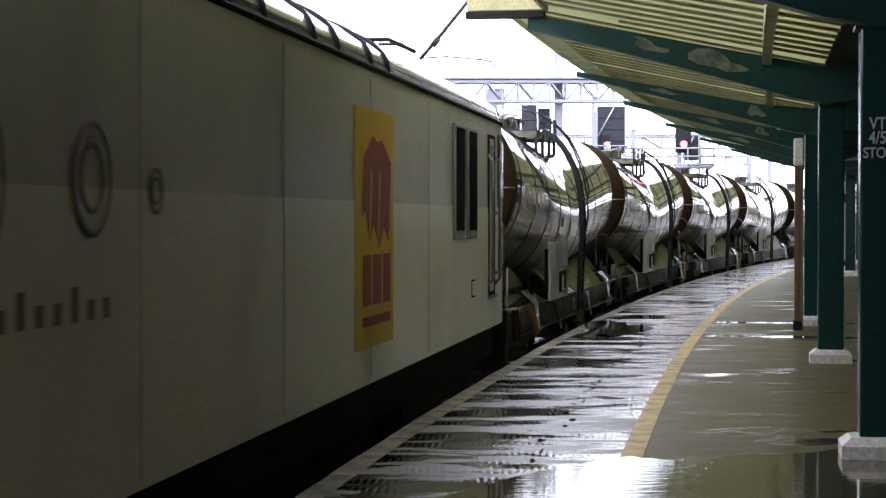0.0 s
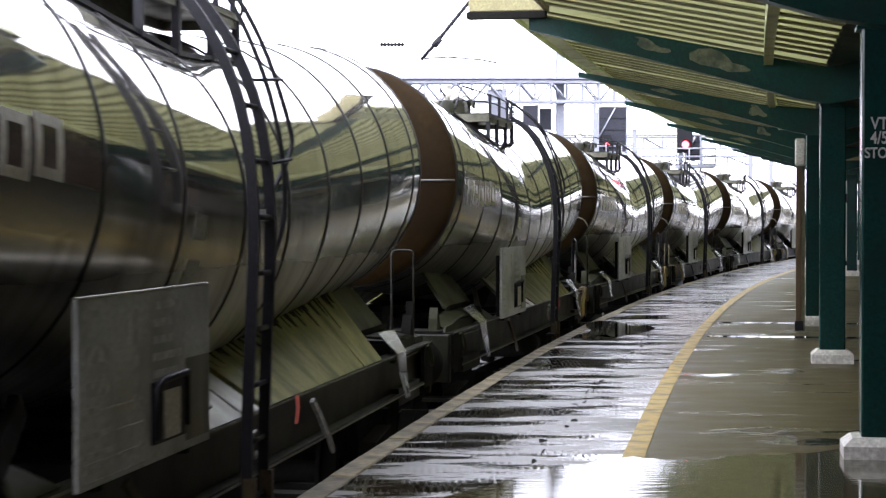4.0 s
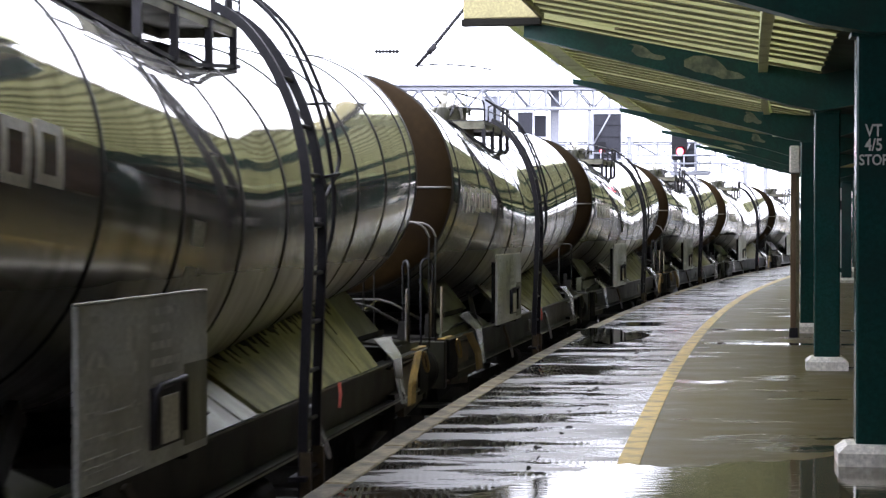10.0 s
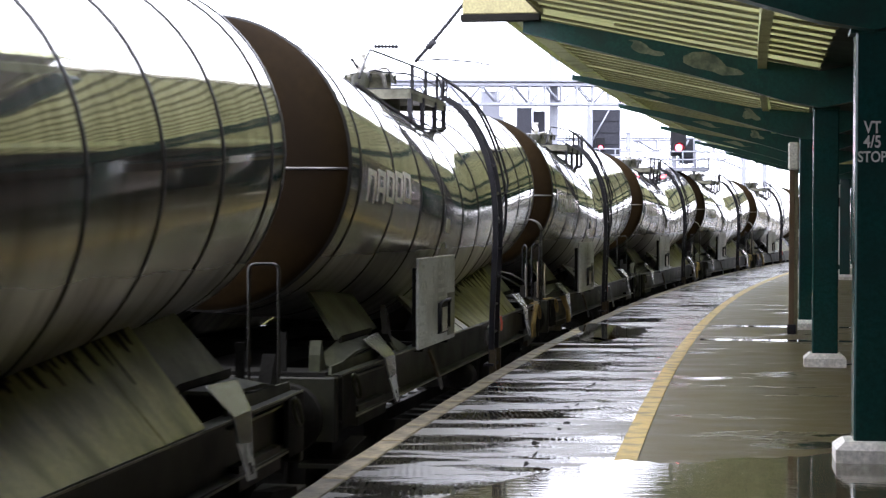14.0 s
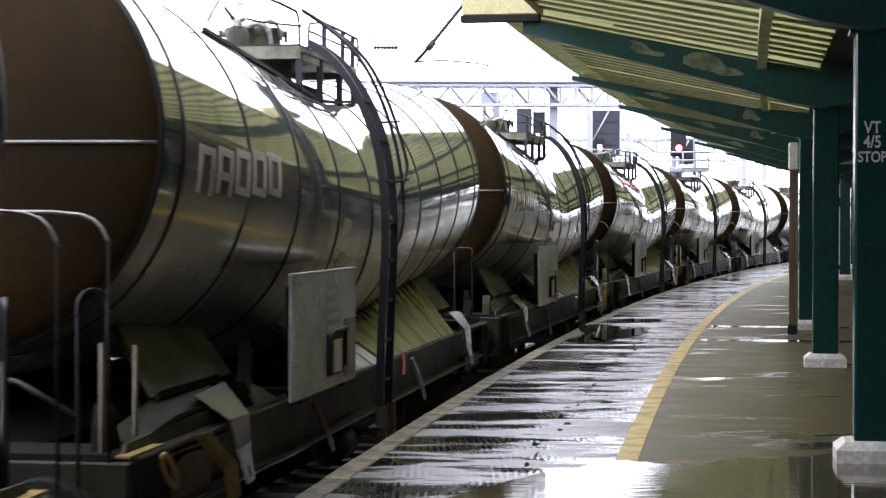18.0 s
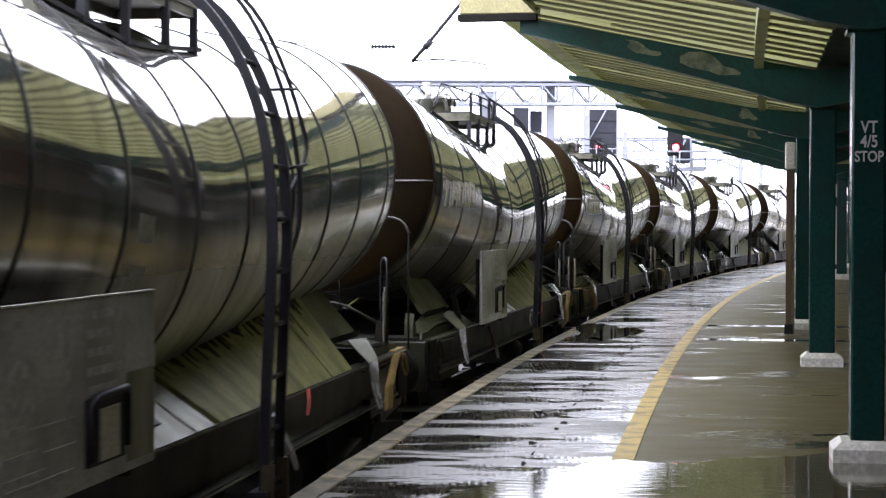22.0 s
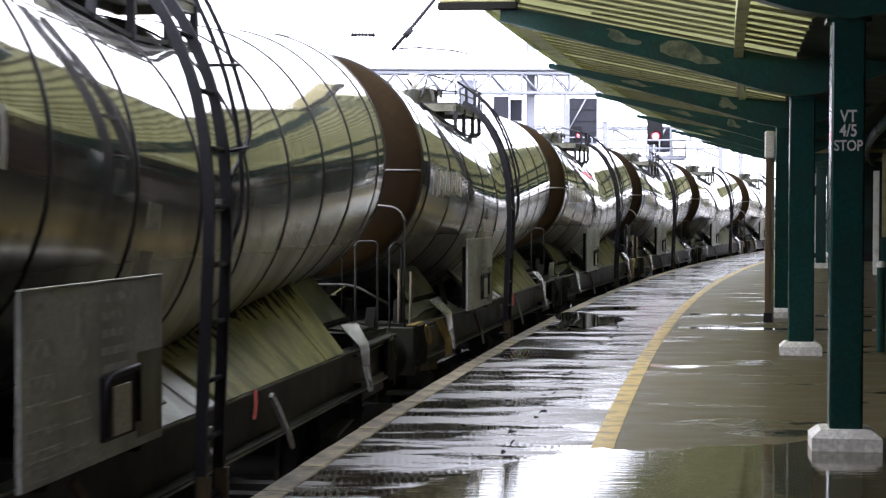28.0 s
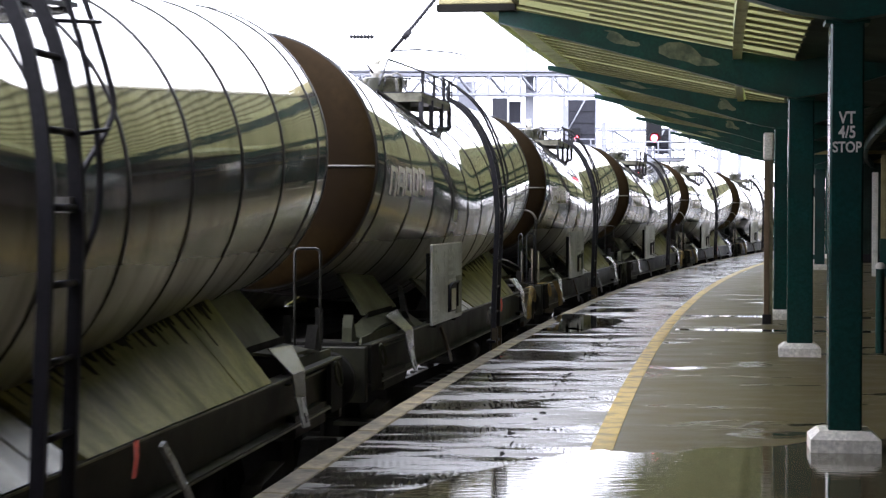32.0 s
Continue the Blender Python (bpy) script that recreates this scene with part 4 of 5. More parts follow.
                rib = Shape().prism([(sx * 1.082, 1.30), (sx * 1.09, 1.30), (sx * 0.695, top + 0.012), (sx * 0.685, top + 0.006)], "y", y - 0.006, y + 0.006)
                part("skirt_rib", rib, SKIRT if y < 0 else SKIRT_OLIVE, w)
        for sy in (-1, 1):
            # leaning saddle plate over the bogie, the shelf before it and its bent leg
            def sheet(name, c, thick, mat, label=""):
                vs = [(sx * x, sy * y, z) for x, y, z in c] + [(sx * (x - thick[0]), sy * y, z - thick[1]) for x, y, z in c]
                n = len(c)
                return part(name, Shape().add(vs, [tuple(range(n)), tuple(range(2 * n - 1, n - 1, -1))] + [(i, i + n, (i + 1) % n + n, (i + 1) % n) for i in range(n)]), mat, w, label)
            sheet("saddle_plate", [(0.86, 3.45, 1.475), (0.86, 4.88, 1.475), (0.60, 4.72, 1.82), (0.60, 3.35, 1.78)], (0.03, 0.01), SADDLE, "grimy grey-green leaning saddle plate, darkened for the tank's shade")
            sheet("saddle_lip", [(0.885, 3.80, 1.50), (0.885, 4.88, 1.50), (0.86, 4.88, 1.476), (0.86, 3.80, 1.476)], (0.0, 0.04), DARK)
            sheet("bogie_shelf", [(0.82, 3.75, 1.475), (1.01, 4.38, 1.405), (1.03, 5.05, 1.40), (1.01, 5.68, 1.325), (0.85, 5.60, 1.36), (0.84, 4.90, 1.455)], (0.0, 0.02), ARCH, "olive-grey shelf over the bogie")
            def bent(name, rows_, thick, mat, label):
                vs = [(sx * (x + d), sy * y, z) for d in (0.0, -thick) for pair in rows_ for x, y, z in pair]
                n = len(rows_)
                fs = [(2 * i + o, 2 * i + 1 + o, 2 * i + 3 + o, 2 * i + 2 + o) for i in range(n - 1) for o in (0, 2 * n)]
                fs += [(2 * i, 2 * i + 2, 2 * i + 2 + 2 * n, 2 * i + 2 * n) for i in range(n - 1)] + [(2 * i + 1, 2 * i + 3, 2 * i + 3 + 2 * n, 2 * i + 1 + 2 * n) for i in range(n - 1)]
                fs += [(0, 1, 1 + 2 * n, 2 * n), (2 * n - 2, 2 * n - 1, 4 * n - 1, 4 * n - 2)]
                return part(name, Shape().add(vs, fs), mat, w, label)
            bent("shelf_leg", [[(0.97, 4.0, 1.475), (0.99, 4.62, 1.455)], [(1.118, 4.04, 1.31), (1.118, 4.42, 1.31)], [(1.138, 4.08, 1.13), (1.142, 4.34, 1.12)]], 0.012, LEG, "grey guard leg tapering down from the shelf")
            bent("foot_strap", [[(1.133, 4.06, 1.17), (1.138, 4.36, 1.15)], [(1.145, 4.09, 1.10), (1.15, 4.32, 1.09)], [(1.175, 4.12, 0.965), (1.18, 4.29, 0.96)]], 0.010, ARM, "pale bare metal foot of the guard leg")
            bent("foot_slot", [[(1.159, 4.19, 1.05), (1.16, 4.23, 1.05)], [(1.173, 4.19, 0.99), (1.174, 4.23, 0.99)]], 0.004, DARK, "")
            sheet("side_panel", [(1.022, 4.30, 1.375), (1.022, 5.80, 1.345), (1.022, 5.86, 1.245), (1.022, 4.20, 1.235)], (0.02, 0.0), SADDLE, "olive side panel under the shelf")
            sheet("side_panel_lip", [(1.024, 4.20, 1.238), (1.07, 4.20, 1.236), (1.07, 5.86, 1.246), (1.024, 5.86, 1.248)], (0.0, 0.014), SKIRT, "pale lower lip")
            if sy < 0:
                sheet("diagonal_brace", [(0.98, 3.62, 1.44), (1.0, 3.56, 1.37), (0.84, 2.90, 1.56), (0.82, 2.94, 1.64)], (0.05, 0.0), DARK, "dark diagonal brace")
            sheet("gusset", [(1.05, 3.55, 1.30), (1.05, 3.10, 1.30), (0.90, 3.40, 1.45)], (0.02, 0.01), SADDLE, "small pale gusset")
            part("end_pillar", Shape().prism([(sy * 5.60, 1.29), (sy * 5.82, 1.29), (sy * 5.80, 1.42), (sy * 5.76, 1.52)], "x", sx * 0.86, sx * 0.94), SADDLE if sy < 0 < brake else DARK, w)
            if sy == brake:
                lip = [(1.13, 5.14, 1.30), (1.15, 5.02, 1.30), (1.17, 4.60, 1.09), (1.175, 4.54, 0.92)]
                part("guard_strip", Shape().ribbon([(sx * x, sy * y, z) for x, y, z in lip], (0.012, 0.045, 0), (0.014, 0, 0.012)), BRASSY, w, "dull ochre angled guard strip")
                part("gear_case", Shape().prism([(sy * y, z) for y, z in ((4.62, 1.20), (5.10, 1.22), (5.62, 1.12), (5.66, 0.86), (4.72, 0.80))], "x", sx * 1.03, sx * 1.085), OCHRE, w, "grimy ochre-brown gear case")
            lb = [(sx * (1.135 + 0.012 * math.sin(t)), sy * 5.52 + 0.115 * math.cos(t), 1.19 + 0.032 * math.sin(t) - 0.085 * math.cos(t)) for t in np.linspace(0, 6.283, 22)]
            part("lamp_bracket", Shape().tube(lb, 0.012, 8), BRASSY if sy == brake else SADDLE, w, "looped lamp bracket")
            part("axle_guard", box(min(sx * 0.98, sx * 1.09), max(sx * 0.98, sx * 1.09), sy * 4.75 - 0.5, sy * 4.75 + 0.5, 0.88, 1.02), FRAME, w)
    # underframe and bogies
    cs = Shape()
    cs.box(-0.35, 0.35, -5.9, 5.9, 0.85, 1.25)
    part("centre_sill", cs, DARK, w)
    for y in (-2.4, -0.8, 0.8, 2.4):
        part("cross_bearer", box(-0.97, 0.97, y - 0.08, y + 0.08, 0.95, 1.3), DARK, w)
    part("discharge_hopper", Shape().rings([[(a * x, b * y_, z) for a, b in ((-1, -1), (1, -1), (1, 1), (-1, 1))] for x, y_, z in ((0.7, 0.9, 1.55), (0.25, 0.3, 0.75))], smooth=False), FRAME, w)
    for sy in (-1, 1):
        cy = sy * 4.45
        for sx in (-1, 1):
            fr = Shape()
            prof = [(-1.35, 0.55), (-1.2, 0.72), (-0.55, 0.78), (-0.35, 0.62), (0.35, 0.62), (0.55, 0.78), (1.2, 0.72), (1.35, 0.55), (1.2, 0.36), (0.62, 0.36), (0.45, 0.5), (-0.45, 0.5), (-0.62, 0.36), (-1.2, 0.36)]
            fr.prism([(cy + y, z) for y, z in prof], "x", sx * 0.98, sx * 1.1)
            part("bogie_side_frame", fr, DARK, w)
            for ay in (-0.9, 0.9):
                part("axle_box", box(min(sx * 1.0, sx * 1.24), max(sx * 1.0, sx * 1.24), cy + ay - 0.16, cy + ay + 0.16, 0.32, 0.66, bevel=0.03), DARK, w)
            for ay in (-1.12, -0.68, 0.68, 1.12):
                sp = [(sx * 1.14 + 0.07 * math.cos(t), cy + ay + 0.07 * math.sin(t), 0.44 + 0.24 * t / 25.1) for t in np.linspace(0, 25.1, 40)]
                part("spring", Shape().tube(sp, 0.016, 5), DARK, w)
        part("bolster", box(-1.0, 1.0, cy - 0.2, cy + 0.2, 0.55, 0.86), DARK, w)
        for ay in (-0.9, 0.9):
            ws = Shape()
            ang = np.linspace(0, 6.283, 28, endpoint=False)
            for sx in (-1, 1):
                rows = [[(sx * x, r * math.cos(t), r * math.sin(t)) for t in ang] for x, r in ((0.70, 0.12), (0.70, 0.40), (0.685, 0.49), (0.715, 0.49), (0.72, 0.46), (0.83, 0.455), (0.83, 0.40), (0.80, 0.12))]
                ws.rings(rows, smooth=False)
            ws.rings([[(x, 0.08 * math.cos(t), 0.08 * math.sin(t)) for t in ang[::2]] for x in (-1.0, 1.0)])
            for t in range(6):
                ws.box(0.822, 0.832, 0.2, 0.3, -0.03, 0.03, m=Matrix.Rotation(t * math.pi / 3, 4, "X"))
            part("wheelset", ws, DARK, w, at=pose(0, cy + ay, 0.46))
    # buffer beams, buffers, couplings, end platforms and hand rails
    for sy in (-1, 1):
        part("buffer_beam", box(-1.08, 1.08, sy * 5.9 - 0.05, sy * 5.9 + 0.05, 0.84, 1.28, bevel=0.01), FRAME, w)
        for sx in (-1, 1):
            ang = np.linspace(0, 6.283, 20, endpoint=False)
            prof = ((5.95, 0.10), (6.2, 0.10), (6.2, 0.075), (6.36, 0.075), (6.36, 0.22), (6.40, 0.23), (6.42, 0.20))
            part("buffer", Shape().rings([[(sx * 0.875 + r * math.cos(t), sy * y, 1.05 + r * math.sin(t)) for t in ang] for y, r in prof]), DARK, w)
            if sy != brake and brake < 0:
                y = sy * 5.90
                arch = [(sx * 0.74, y, 0.80)] + [(sx * (0.78 - 0.04 * math.cos(t)), y, 2.03 + 0.04 * math.sin(t)) for t in np.linspace(0, 1.5708, 5)] + [(sx * (0.89 + 0.04 * math.sin(t)), y, 2.03 + 0.04 * math.cos(t)) for t in np.linspace(0, 1.5708, 5)] + [(sx * 0.93, y, 0.80)]
                part("corner_hoop", Shape().tube(arch, 0.010, 8), POST, w, "thin grey hooped corner rail")
            if sy == brake:
                arch = [(sx * 0.86, sy * 5.98, 0.80)] + [(sx * (0.90 - 0.04 * math.cos(t)), sy * (5.90 + 0.08 * math.cos(t)), 1.97 + 0.07 * math.sin(t)) for t in np.linspace(0, 3.1416, 9)] + [(sx * 0.94, sy * 5.82, 1.25)]
                part("corner_hoop", Shape().tube(arch, 0.010, 8), BLACK, w, "tall dark hooped hand rail")
                for px, py, top in ((0.92, 5.84, 1.80), (0.97, 5.52, 1.77)):
                    part("corner_post", Shape().tube([(sx * px, sy * py, 0.85), (sx * px, sy * py, top)], 0.013, 8), OCHRE, w, "stout ochre corner post")
                part("brake_case", Shape().prism([(sy * 5.42, 1.29), (sy * 5.88, 1.25), (sy * 5.92, 0.90), (sy * 5.46, 0.88)], "x", sx * 0.97, sx * 1.07), OCHRE, w, "grimy brown hand-brake case")
                part("case_edge", box(min(sx * 0.965, sx * 1.075), max(sx * 0.965, sx * 1.075), min(sy * 5.42, sy * 5.90), max(sy * 5.42, sy * 5.90), 1.292, 1.304), BRASSY, w)
            part("corner_step", box(min(sx * 0.82, sx * 1.10), max(sx * 0.82, sx * 1.10), sy * 5.8 - 0.14, sy * 5.8 + 0.14, 0.66, 0.69), FRAME, w)
            part("corner_plate", box(sx * 1.09 - 0.015, sx * 1.09 + 0.015, sy * 5.62 - 0.22, sy * 5.62 + 0.22, 0.92, 1.28), DARK, w)
        if sy == brake:
            rail = [(-0.95, sy * 5.97, 1.42), (-0.95, sy * 5.97, 1.58), (-0.88, sy * 5.97, 1.66), (0.46, sy * 5.97, 1.66), (0.58, sy * 5.97, 1.63), (0.84, sy * 5.97, 1.49)]
            part("end_rail", Shape().tube(rail, 0.012, 8), POST, w, "thin dull grey end rail")
        part("end_step", box(-1.0, 1.0, sy * 5.72 - 0.2, sy * 5.72 + 0.2, 1.285, 1.31), DARK, w)
        if sy == brake:
            ye = sy * 5.96
            dx = 0.10 if brake > 0 else 0.0
            crook = [(0.40 + dx, ye, 2.30), (0.46 + dx, ye, 2.385), (0.84 + dx, ye, 2.38), (0.95 + dx, ye, 2.34), (1.0 + dx, ye, 2.24)]
            handle = part("end_handle", Shape().tube(eased(crook, 1), 0.009, 8), GALV, w, "tall bent hand rail at the wagon end")
            # legs of the same rail in near-black, their shade put into the colour
            for x, top in ((0.415 + dx, 2.32), (0.994 + dx, 2.26)):
                part("rail_leg", Shape().tube([(x, ye, 1.28), (x, ye, top)], 0.008, 8), DARK, handle, "rail leg darkened for shade")
        else:
            part("end_lug", box(0.66, 0.72, min(sy * 5.86, sy * 5.88), max(sy * 5.86, sy * 5.88), 1.31, 1.58), DARK, w)
        part("brake_hose", Shape().tube([(0.3, sy * 5.95, 0.95), (0.34, sy * 6.15, 0.8), (0.25, sy * 6.3, 0.55), (0.1, sy * 6.42, 0.6)], 0.025, 8), DARK, w)
        part("coupling_hook", box(-0.05, 0.05, min(sy * 5.9, sy * 6.42), max(sy * 5.9, sy * 6.42), 0.95, 1.07, bevel=0.02), DARK, w)
    # data panel on the near half, both sides turned about
    for sx in (1, -1):
        y0, y1 = (-3.17, -1.33) if sx > 0 else (1.33, 3.17)
        pan = part("data_panel", box(sx * 1.135 - 0.012, sx * 1.135 + 0.012, y0, y1, 1.28, 2.03, bevel=0.004), PANEL_GREY, w, "grey data panel with rows of dim writing")
        if sx > 0:
            xf = 1.1485
            rows_ = [(y0 + 0.06, 0.22, 1.98, 0.028), (y0 + 0.06, 0.30, 1.84, 0.07), (y0 + 0.06, 0.30, 1.70, 0.06), (y0 + 0.05, 0.26, 1.60, 0.02), (y0 + 0.05, 0.40, 1.50, 0.02), (y0 + 0.05, 0.42, 1.42, 0.02), (y0 + 0.05, 0.36, 1.36, 0.02),
                     (y0 + 0.62, 0.10, 1.92, 0.10), (y0 + 0.62, 0.10, 1.72, 0.03)]
            rows_ += [(y0 + 0.95, 0.42 - 0.05 * (k % 3), 1.98 - 0.075 * k, 0.035) for k in range(6)]
            for a, l_, z, h in rows_:
                part("writing_bar", box(xf - 0.002, xf + 0.0004, a, a + l_, z - h, z), PANEL_TEXT, pan)
            part("top_edge", box(xf - 0.026, xf + 0.001, y0, y1, 2.031, 2.037), WHITE, pan, "white strip along the upper edge")
            for k, z in enumerate((1.575, 1.475, 1.375, 1.30)):
                part("ruled_line", box(xf - 0.002, xf + 0.0008, y0 + 0.04, y0 + 0.80, z, z + 0.007), PANEL_TEXT, pan)
            for k in range(5):
                part("glyph_bar", box(xf - 0.002, xf + 0.0006, y0 + 0.69, y0 + 0.74, 1.90 - 0.09 * k, 1.96 - 0.09 * k), PANEL_TEXT, pan)
            fr = Shape()
            fr.tube([(1.165, y1 - 0.90, 1.38), (1.165, y1 - 0.90, 1.60), (1.175, y1 - 0.84, 1.635), (1.19, y1 - 0.52, 1.65), (1.165, y1 - 0.44, 1.61), (1.165, y1 - 0.44, 1.40)], 0.016, 8)
            fr.box(1.147, 1.163, y1 - 0.92, y1 - 0.46, 1.36, 1.63)
            hold = part("card_holder", fr, BLACK, pan, "black spring clip holding a white card")
            part("card", box(1.163, 1.172, y1 - 0.80, y1 - 0.56, 1.375, 1.585), WHITE, hold)
            part("pale_patch", box(xf - 0.001, xf + 0.0015, y1 - 0.40, y1 - 0.02, 1.32, 1.70), SKIRT, pan, "paler worn corner of the panel")
        # brackets to the frame
        for y in (y0 + 0.3, y1 - 0.3):
            part("panel_bracket", box(min(sx * 1.04, sx * 1.126), max(sx * 1.04, sx * 1.126), y - 0.03, y + 0.03, 1.25, 1.95), DARK, w)
    # stripes, hollow blocks and labels on the barrel
    def decal(y0, y1, a0, a1, out, into=None):
        sh = into or Shape()
        n = max(1, int(abs(a1 - a0) / 0.035))
        m = max(1, int(abs(y1 - y0) / 0.2))
        aa = [a0 + (a1 - a0) * i / n for i in range(n + 1)]
        rows = []
        for j in range(m + 1):
            y = y0 + (y1 - y0) * j / m
            rows.append([tank_point(y, q, TANK_R + out) for q in aa] + [tank_point(y, q, TANK_R + 0.0005) for q in reversed(aa)])
        return sh.rings(rows, smooth=False)
    part("red_stripe", decal(-5.06, -2.70, -0.09, 0.10, 0.003), RED_STRIPE, w, "faded colour stripe on the cladding")
    part("blue_stripe", decal(-5.06, -2.70, -0.30, -0.10, 0.003), BLUE_STRIPE, w, "faded colour stripe on the cladding")
    for k in range(5):
        # five hollow letter-sized blocks, level along the falling barrel
        y0 = -4.83 + k * 0.352
        up = 0.026 * k
        lo, hi, wide, bar = -0.205 + up, 0.025 + up, 0.285, 0.06
        blk = Shape()
        for ya, yb, a0, a1 in ((y0, y0 + bar, lo, hi), (y0 + wide - bar, y0 + wide, lo, hi), (y0 + bar, y0 + wide - bar, hi - 0.04, hi), (y0 + bar, y0 + wide - bar, lo, lo + 0.04)):
            if k == 0 and a1 - a0 < 0.1 and a0 == lo:
                continue
            if k == 1 and a1 - a0 < 0.1 and a0 == lo:
                a0, a1 = lo + 0.07, lo + 0.11
            decal(ya, yb, a0, a1, 0.006, blk)
        part("letter_block", blk, MARK, w, "faded white hollow block")
    for a0 in (-0.42, -0.20):
        part("warning_label", decal(-1.28, -1.08, a0, a0 + 0.12, 0.004), MARK_DIM, w, "worn white warning label")
    for y, k0, k1 in ((-1.00, 0.50, 0.80), (-0.92, 0.22, 0.40)):
        def on_skirt(y, k, out):
            top = axis_z(y) - math.sqrt(TANK_R ** 2 - 0.66 ** 2) + 0.02
            return (1.08 - 0.40 * k + out * 0.6, y, 1.298 + (top - 1.298) * k + out * 0.8)
        c = [(y, k0), (y + 0.17, k0), (y + 0.17, k1), (y, k1)]
        part("small_notice", Shape().add([on_skirt(a, b, d) for d in (0.002, 0.014) for a, b in c], [(0, 1, 2, 3), (4, 7, 6, 5), (0, 4, 5, 1), (1, 5, 6, 2), (2, 6, 7, 3), (3, 7, 4, 0)]), BLACK, w, "small black notice")
    # oil that has run down the rear skirt from under the barrel
    oil = random.Random(31)
    y = 0.16
    while y < 3.5:
        wide, k1 = oil.uniform(0.02, 0.075), oil.uniform(0.72, 0.94) - (0.20 if oil.random() < 0.18 else 0.0)
        c = [(y - 0.7 * wide, 0.99), (y + 0.7 * wide, 0.99), (y + 0.35 * wide, k1), (y - 0.25 * wide, k1 + 0.03)]
        run = Shape().add([on_skirt(a, b, d) for d in (0.001, 0.005) for a, b in c], [(0, 1, 2, 3), (4, 7, 6, 5), (0, 4, 5, 1), (1, 5, 6, 2), (2, 6, 7, 3), (3, 7, 4, 0)])
        part("oil_run", run, DARK, w, "black oil run on the skirt plate")
        y += oil.uniform(0.05, 0.17)
    # ladder hugging the barrel, and the walkway on top
    yl = shift
    lad = part("ladder", Shape().box(1.20, 1.30, yl - 0.26, yl + 0.22, 0.90, 0.925), BLACK, w, "black steel ladder curving over the barrel")
    prof = [(1.265, 0.80), (1.27, 1.3), (1.29, 1.8), (1.315, 2.35), (1.265, 2.85), (1.13, 3.20), (0.97, 3.44), (0.84, 3.55), (0.76, 3.59)]
    prof = eased(prof)
    for dy in (-0.17, 0.17):
        pts = [(x, yl + dy, z) for x, z in prof]
        thk = []
        for i in range(len(prof)):
            (xa, za), (xb, zb) = prof[max(0, i - 1)], prof[min(len(prof) - 1, i + 1)]
            d = Vector((zb - za, 0, xa - xb)).normalized() * 0.027
            thk.append(tuple(d))
        part("stile", Shape().ribbon(pts, (0, 0.016, 0), thk), BLACK, lad)
        part("stile_foot", box(1.252, 1.316, yl + dy - 0.018, yl + dy + 0.018, 0.80, 1.06), OCHRE, lad, "ochre painted foot of the ladder")
    rungz = [q[1] for q in prof]
    for dy, zlow, reach in ((0.33, 2.10, 0.12), (0.55, 2.45, 0.13)):
        hoop = [(float(np.interp(zlow, rungz, [q[0] for q in prof])), yl + 0.17, zlow), (float(np.interp(zlow + 0.2, rungz, [q[0] for q in prof])) + 0.05, yl + dy, zlow + 0.25)]
        hoop += [(x + reach * 0.8, yl + dy, z + 0.14 * max(0, z - 2.6)) for x, z in ((1.22, 2.80), (1.08, 3.18), (0.90, 3.46))]
        hoop += [(0.72, yl + dy - 0.02, 3.80), (0.63, yl + 0.2, 3.86)]
        part("ladder_rail", Shape().tube(eased(hoop), 0.013, 8), BLACK, lad, "bowed safety rail")
    for z in (2.62, 3.05):
        x = float(np.interp(z, rungz, [q[0] for q in prof]))
        part("rail_tie", Shape().tube([(x, yl + 0.17, z), (x + 0.09, yl + (0.34 if z < 3 else 0.55), z + 0.03)], 0.009, 6), BLACK, lad)
    for k in range(9):
        z = 0.95 + 0.28 * k
        x = float(np.interp(z, [q[1] for q in prof], [q[0] for q in prof]))
        part("rung", Shape().tube([(x, yl - 0.17, z), (x, yl + 0.17, z)], 0.014, 8), BLACK, lad)
    part("ladder_clip", box(1.22, 1.30, yl + 0.10, yl + 0.30, 2.33, 2.39), GALV, lad)
    deck = part("top_walkway", box(0.12, 0.63, -0.80, 1.22, 3.565, 3.60), DECK, w, "grimy olive grating deck over the tank")
    for y in np.arange(-0.78, 1.2, 0.10):
        part("grating_bar", box(0.12, 0.63, y, y + 0.018, 3.60, 3.615), BLACK, deck)
    for x in (0.14, 0.61):
        part("deck_bearer", box(x - 0.012, x + 0.012, -0.80, 1.22, 3.51, 3.565), DECK, deck)
    for y in (-0.78, 1.19):
        part("deck_bearer", box(0.12, 0.63, y - 0.02, y + 0.02, 3.51, 3.565), DECK, deck)
    def crown(y):
        return axis_z(y) + math.sqrt(TANK_R ** 2 - 0.62 ** 2)
    part("edge_beam", Shape().ribbon([(0.62, y, crown(y) + 0.02) for y in np.linspace(-3.2, 1.3, 16)], (0.012, 0, 0), (0, 0, 0.012)), BLACK, w, "black edge beam lying along the tank")
    for y in (-0.76, -0.1, 0.6, 1.16):
        part("walkway_leg", box(0.595, 0.64, y - 0.022, y + 0.022, crown(y), 3.56), BLACK, deck)
    rail_x, turn = 0.64, yl + (0.05 if brake < 0 else 0.22)
    def rail(pts, r):
        return part("guard_rail", Shape().tube(eased(pts, 1), r, 8), BLACK, deck)
    tagged(rail([(rail_x, -3.18, 3.52), (rail_x, -2.76, 3.79), (rail_x, -2.70, 3.80), (rail_x, turn - 0.12, 3.84), (rail_x, turn, 3.79), (rail_x, turn + 0.02, 3.60)], 0.010), "long bent guard rail")
    rail([(0.36, -1.45, 3.66), (0.36, -1.40, 3.74), (0.42, -1.0, 3.745), (rail_x, -0.75, 3.745), (rail_x, turn, 3.73)], 0.008)
